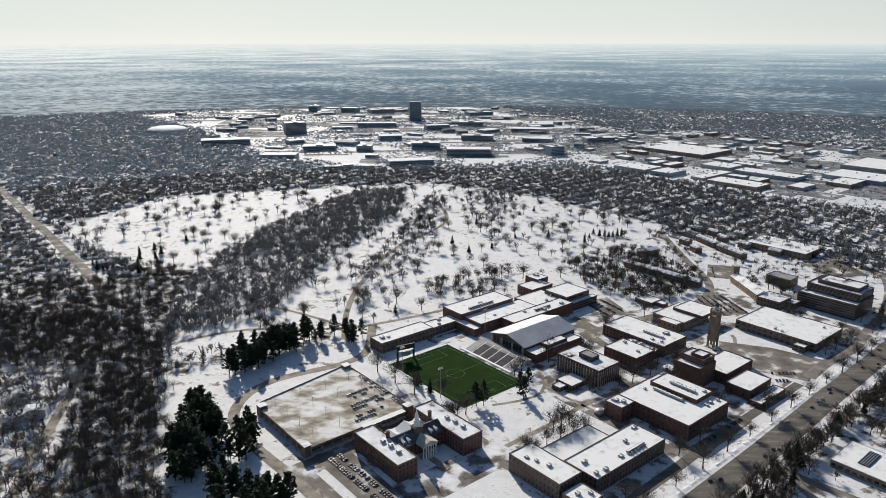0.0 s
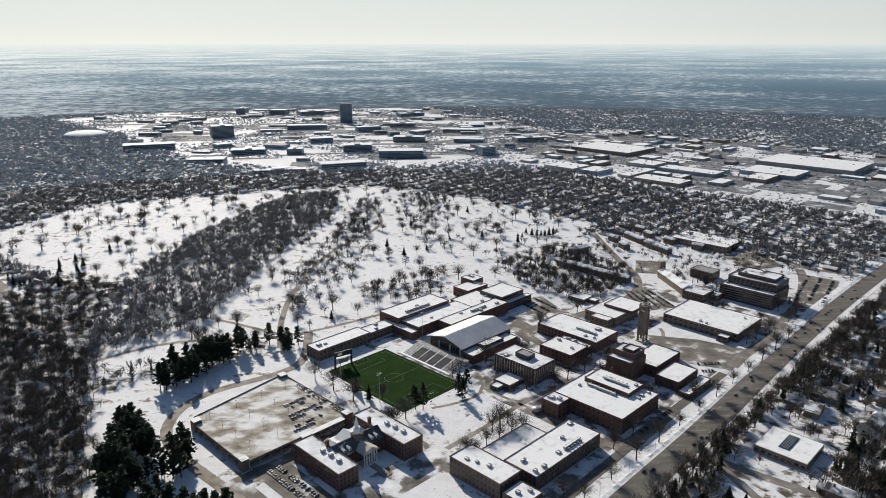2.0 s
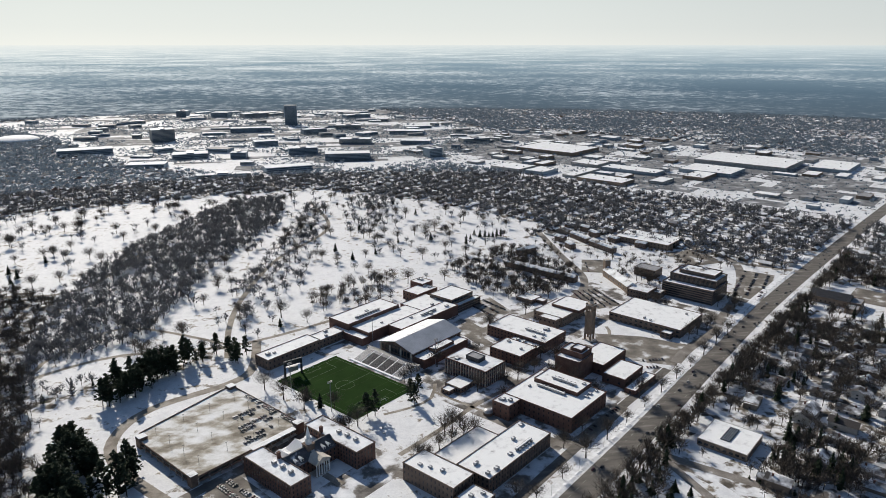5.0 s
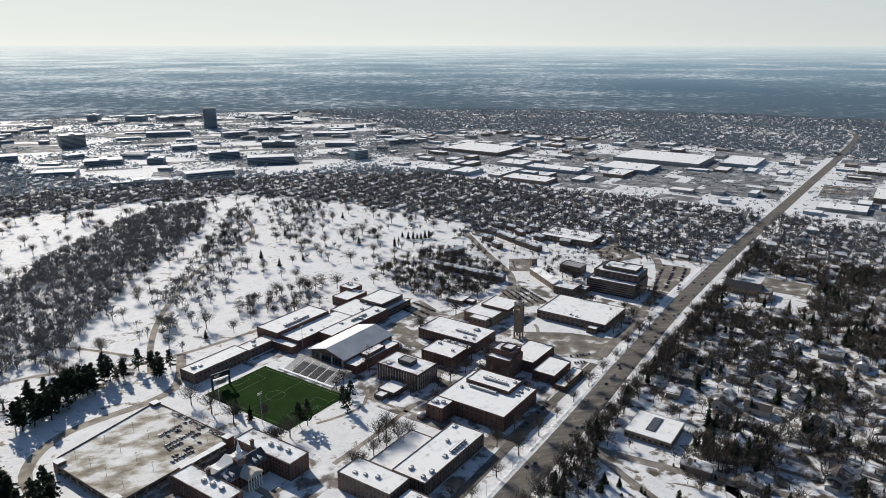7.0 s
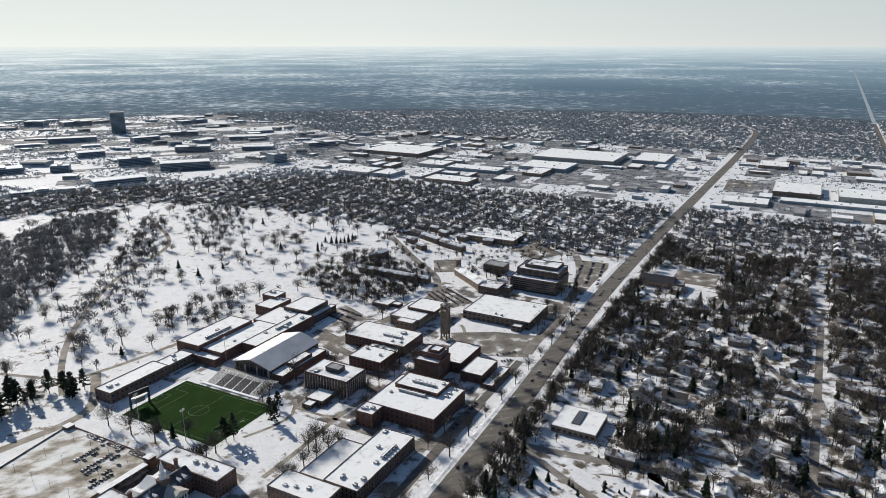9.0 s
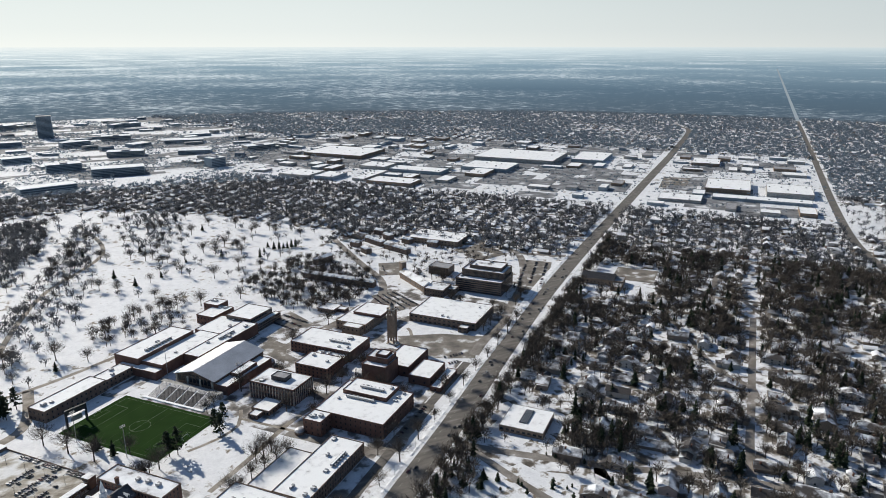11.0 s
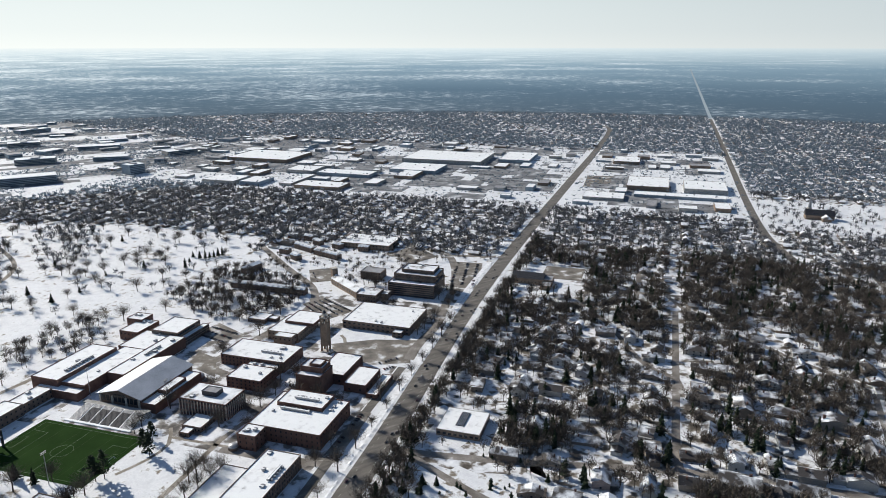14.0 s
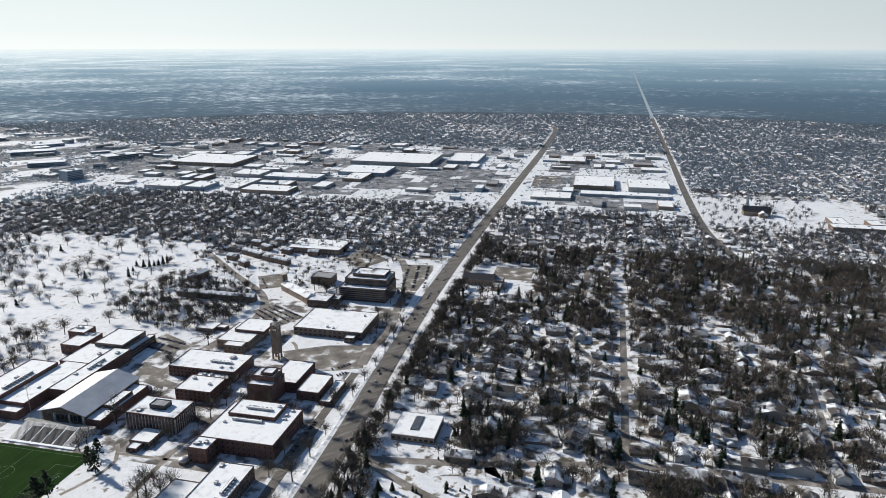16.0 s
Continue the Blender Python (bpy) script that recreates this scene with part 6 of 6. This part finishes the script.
crowd("yard_trees", FARS, np.stack([com[:, 0] * CU - com[:, 1] * SU, com[:, 0] * SU + com[:, 1] * CU], 1), [HAZED_FAR_TWIG, HAZED_FAR_TWIG], "bare trees round the stores", "trees", nr, (0.4, 0.8))
camp = scatter(FAR_CAMPUS, 13000, nr)
pp = np.array([noise.noise(Vector((x * 0.006, y * 0.006, 7.0))) for x, y in camp])
crowd("campus_trees", FARS, camp[pp > -0.12], [HAZED_FAR_TWIG, HAZED_FAR_TWIG], "bare trees round the far office park", "trees", nr, (0.5, 0.9))

# ---------------------------------------------------------------- cars


def car(wheels):
    th = thing("car", pose(0, 0, 0), "small car with dark windows on cleared asphalt", "car", "parked and driving cars")
    prof = [(-2.2, 0.35), (2.2, 0.35), (2.25, 0.75), (1.2, 0.95), (-1.9, 1.0), (-2.25, 0.85)]
    b = Mesh().add([(x, -0.9, z) for x, z in prof] + [(x, 0.9, z) for x, z in prof], [tuple(range(6)), tuple(range(11, 5, -1))] + [(i, i + 6, (i + 1) % 6 + 6, (i + 1) % 6) for i in range(6)])
    b.add([(-1.1, -0.68, 1.46), (0.35, -0.68, 1.46), (0.35, 0.68, 1.46), (-1.1, 0.68, 1.46), (-1.1, -0.68, 1.42), (0.35, -0.68, 1.42), (0.35, 0.68, 1.42), (-1.1, 0.68, 1.42)], [(0, 1, 2, 3), (0, 4, 5, 1), (1, 5, 6, 2), (2, 6, 7, 3), (3, 7, 4, 0)])
    part("body", b, CAR_PAINT, th)
    g = Mesh().add([(-1.75, -0.82, 0.97), (1.15, -0.82, 0.95), (1.15, 0.82, 0.95), (-1.75, 0.82, 0.97), (-1.1, -0.68, 1.42), (0.35, -0.68, 1.42), (0.35, 0.68, 1.42), (-1.1, 0.68, 1.42)], [(0, 1, 5, 4), (1, 2, 6, 5), (2, 3, 7, 6), (3, 0, 4, 7)])
    part("cabin_glass", g, GLASS, th)
    wheel = Mesh().tube((0, -0.11, 0), (0, 0.11, 0), 0.34, 0.34, 8).data("wheel", [RUBBER])
    for x in ((-1.35, 1.35) if wheels else ()):
        for y in (-0.82, 0.82):
            part("wheel", wheel, None, th).location = (x, y, 0.34)
    return th


rng = random.Random(77)
slots = []


def row(u0, v0, u1, v1, n, turn, fill=1.0, z=0.11):
    for i in range(n):
        if rng.random() < fill:
            t = (i + 0.5) / n
            slots.append((u0 + (u1 - u0) * t + rng.uniform(-0.2, 0.2), v0 + (v1 - v0) * t + rng.uniform(-0.2, 0.2), z, turn + rng.choice((0, 180))))


for k, (v, a, bnd) in enumerate(((444, 268, 292), (450, 276, 306), (462, 280, 312), (468, 282, 316), (480, 292, 314), (486, 288, 316))):
    row(a, v, bnd, v, int((bnd - a) / 2.7), 90, 0.72, 7.02)
row(319, 440, 319, 512, 27, 0, 0.7, 7.02)
row(232, 345, 232, 420, 27, 0, 0.92)
row(240, 345, 240, 420, 27, 0, 0.75)
for o in (0, 14, 28):
    row(640 + o * 0.9, 468 - o * 0.1, 650 + o * 0.9, 506 + o * 0.1, 14, 0, 0.85)
for o in range(5):
    row(740 + o * 9, 386 - o * 4.5, 778 + o * 7, 436 - o * 4, 18, 35, 0.8)
for o in (0, 16, 32):
    row(915 + 0, 238 + o, 1018, 256 + o, 30, 80, 0.55)
row(628, 262, 648, 244, 8, 40, 0.7)
row(640, 272, 668, 250, 10, 40, 0.6)
row(460, 246, 535, 246, 20, 70, 0.5)
row(868, 462, 905, 488, 10, 40, 0.7)
row(1700, 90, 1700, 160, 20, 0, 0.5)
row(1730, 90, 1730, 160, 20, 0, 0.4)
for i in range(46):
    s = rng.uniform(300, 1250)
    c = 207 + (s - 389) * 0.027 if s < 905 else 222 - (s - 905) * 0.014
    slots.append((s, c + rng.choice((-7.5, -4, 3.5, 7.5)), 0.12, 2))
near_car, far_car = car(True), car(False)
shown = set()
for u, v, z, t in slots:
    kind = near_car if u < 330 and v < 430 or 280 < u < 420 and v < 240 else far_car
    if kind.name in shown:
        copy_thing(kind, grid_pose(u, v, z, t))
    else:
        kind.matrix_basis = grid_pose(u, v, z, t)
        shown.add(kind.name)

# lamps along the avenue
lamp = thing("street_lamp", grid_pose(300, 223), "tall grey street lamp with curved arm", "street lamp", "street lamps along the avenue")
part("pole", Mesh().tube((0, 0, 0), (0, 0, 9.5), 0.14, 0.08, 6), UNIT_METAL, lamp)
part("arm", Mesh().tube((0, 0, 9.4), (0, -2.2, 10), 0.06, 0.05, 5), UNIT_METAL, lamp)
part("head", Mesh().box(-0.18, -2.9, 9.92, 0.18, -2.1, 10.1, base=True), UNIT_METAL, lamp)
for i in range(1, 22):
    s = 300 + i * 42
    copy_thing(lamp, grid_pose(s, 223 + (s - 389) * 0.024 if s < 905 else 234 - (s - 905) * 0.014))

# cars on the far lots, too small to tell apart
body = Mesh().box(-2.2, -0.9, 0.3, 2.2, 0.9, 0.95).add([(-1.6, -0.8, 0.95), (1.1, -0.8, 0.95), (1.1, 0.8, 0.95), (-1.6, 0.8, 0.95), (-1.0, -0.65, 1.45), (0.4, -0.65, 1.45), (0.4, 0.65, 1.45), (-1.0, 0.65, 1.45)], [(0, 1, 5, 4), (1, 2, 6, 5), (2, 3, 7, 6), (3, 0, 4, 7), (4, 5, 6, 7)])
nr = np.random.default_rng(31)
bays = []
for k in range(130):
    u, v = nr.uniform([1470, -180], [2300, 1450])
    n = int(nr.integers(6, 26))
    bays += [(u + (k % 3) * 6.0, v + 2.8 * i) for i in range(n) if nr.random() < 0.75]
bays = [(u, v) for u, v in bays if not any(a - 3 < u < b + 3 and c - 3 < v < d + 3 for a, b, c, d in taken) and abs(v - 198) > 16]
crowd("far_cars", [body], np.array([W(u, v) for u, v in bays]), [CAR_PAINT_FAR], "rows of parked cars on the store lots", "cars", nr, (0.95, 1.1), radians(GRID))
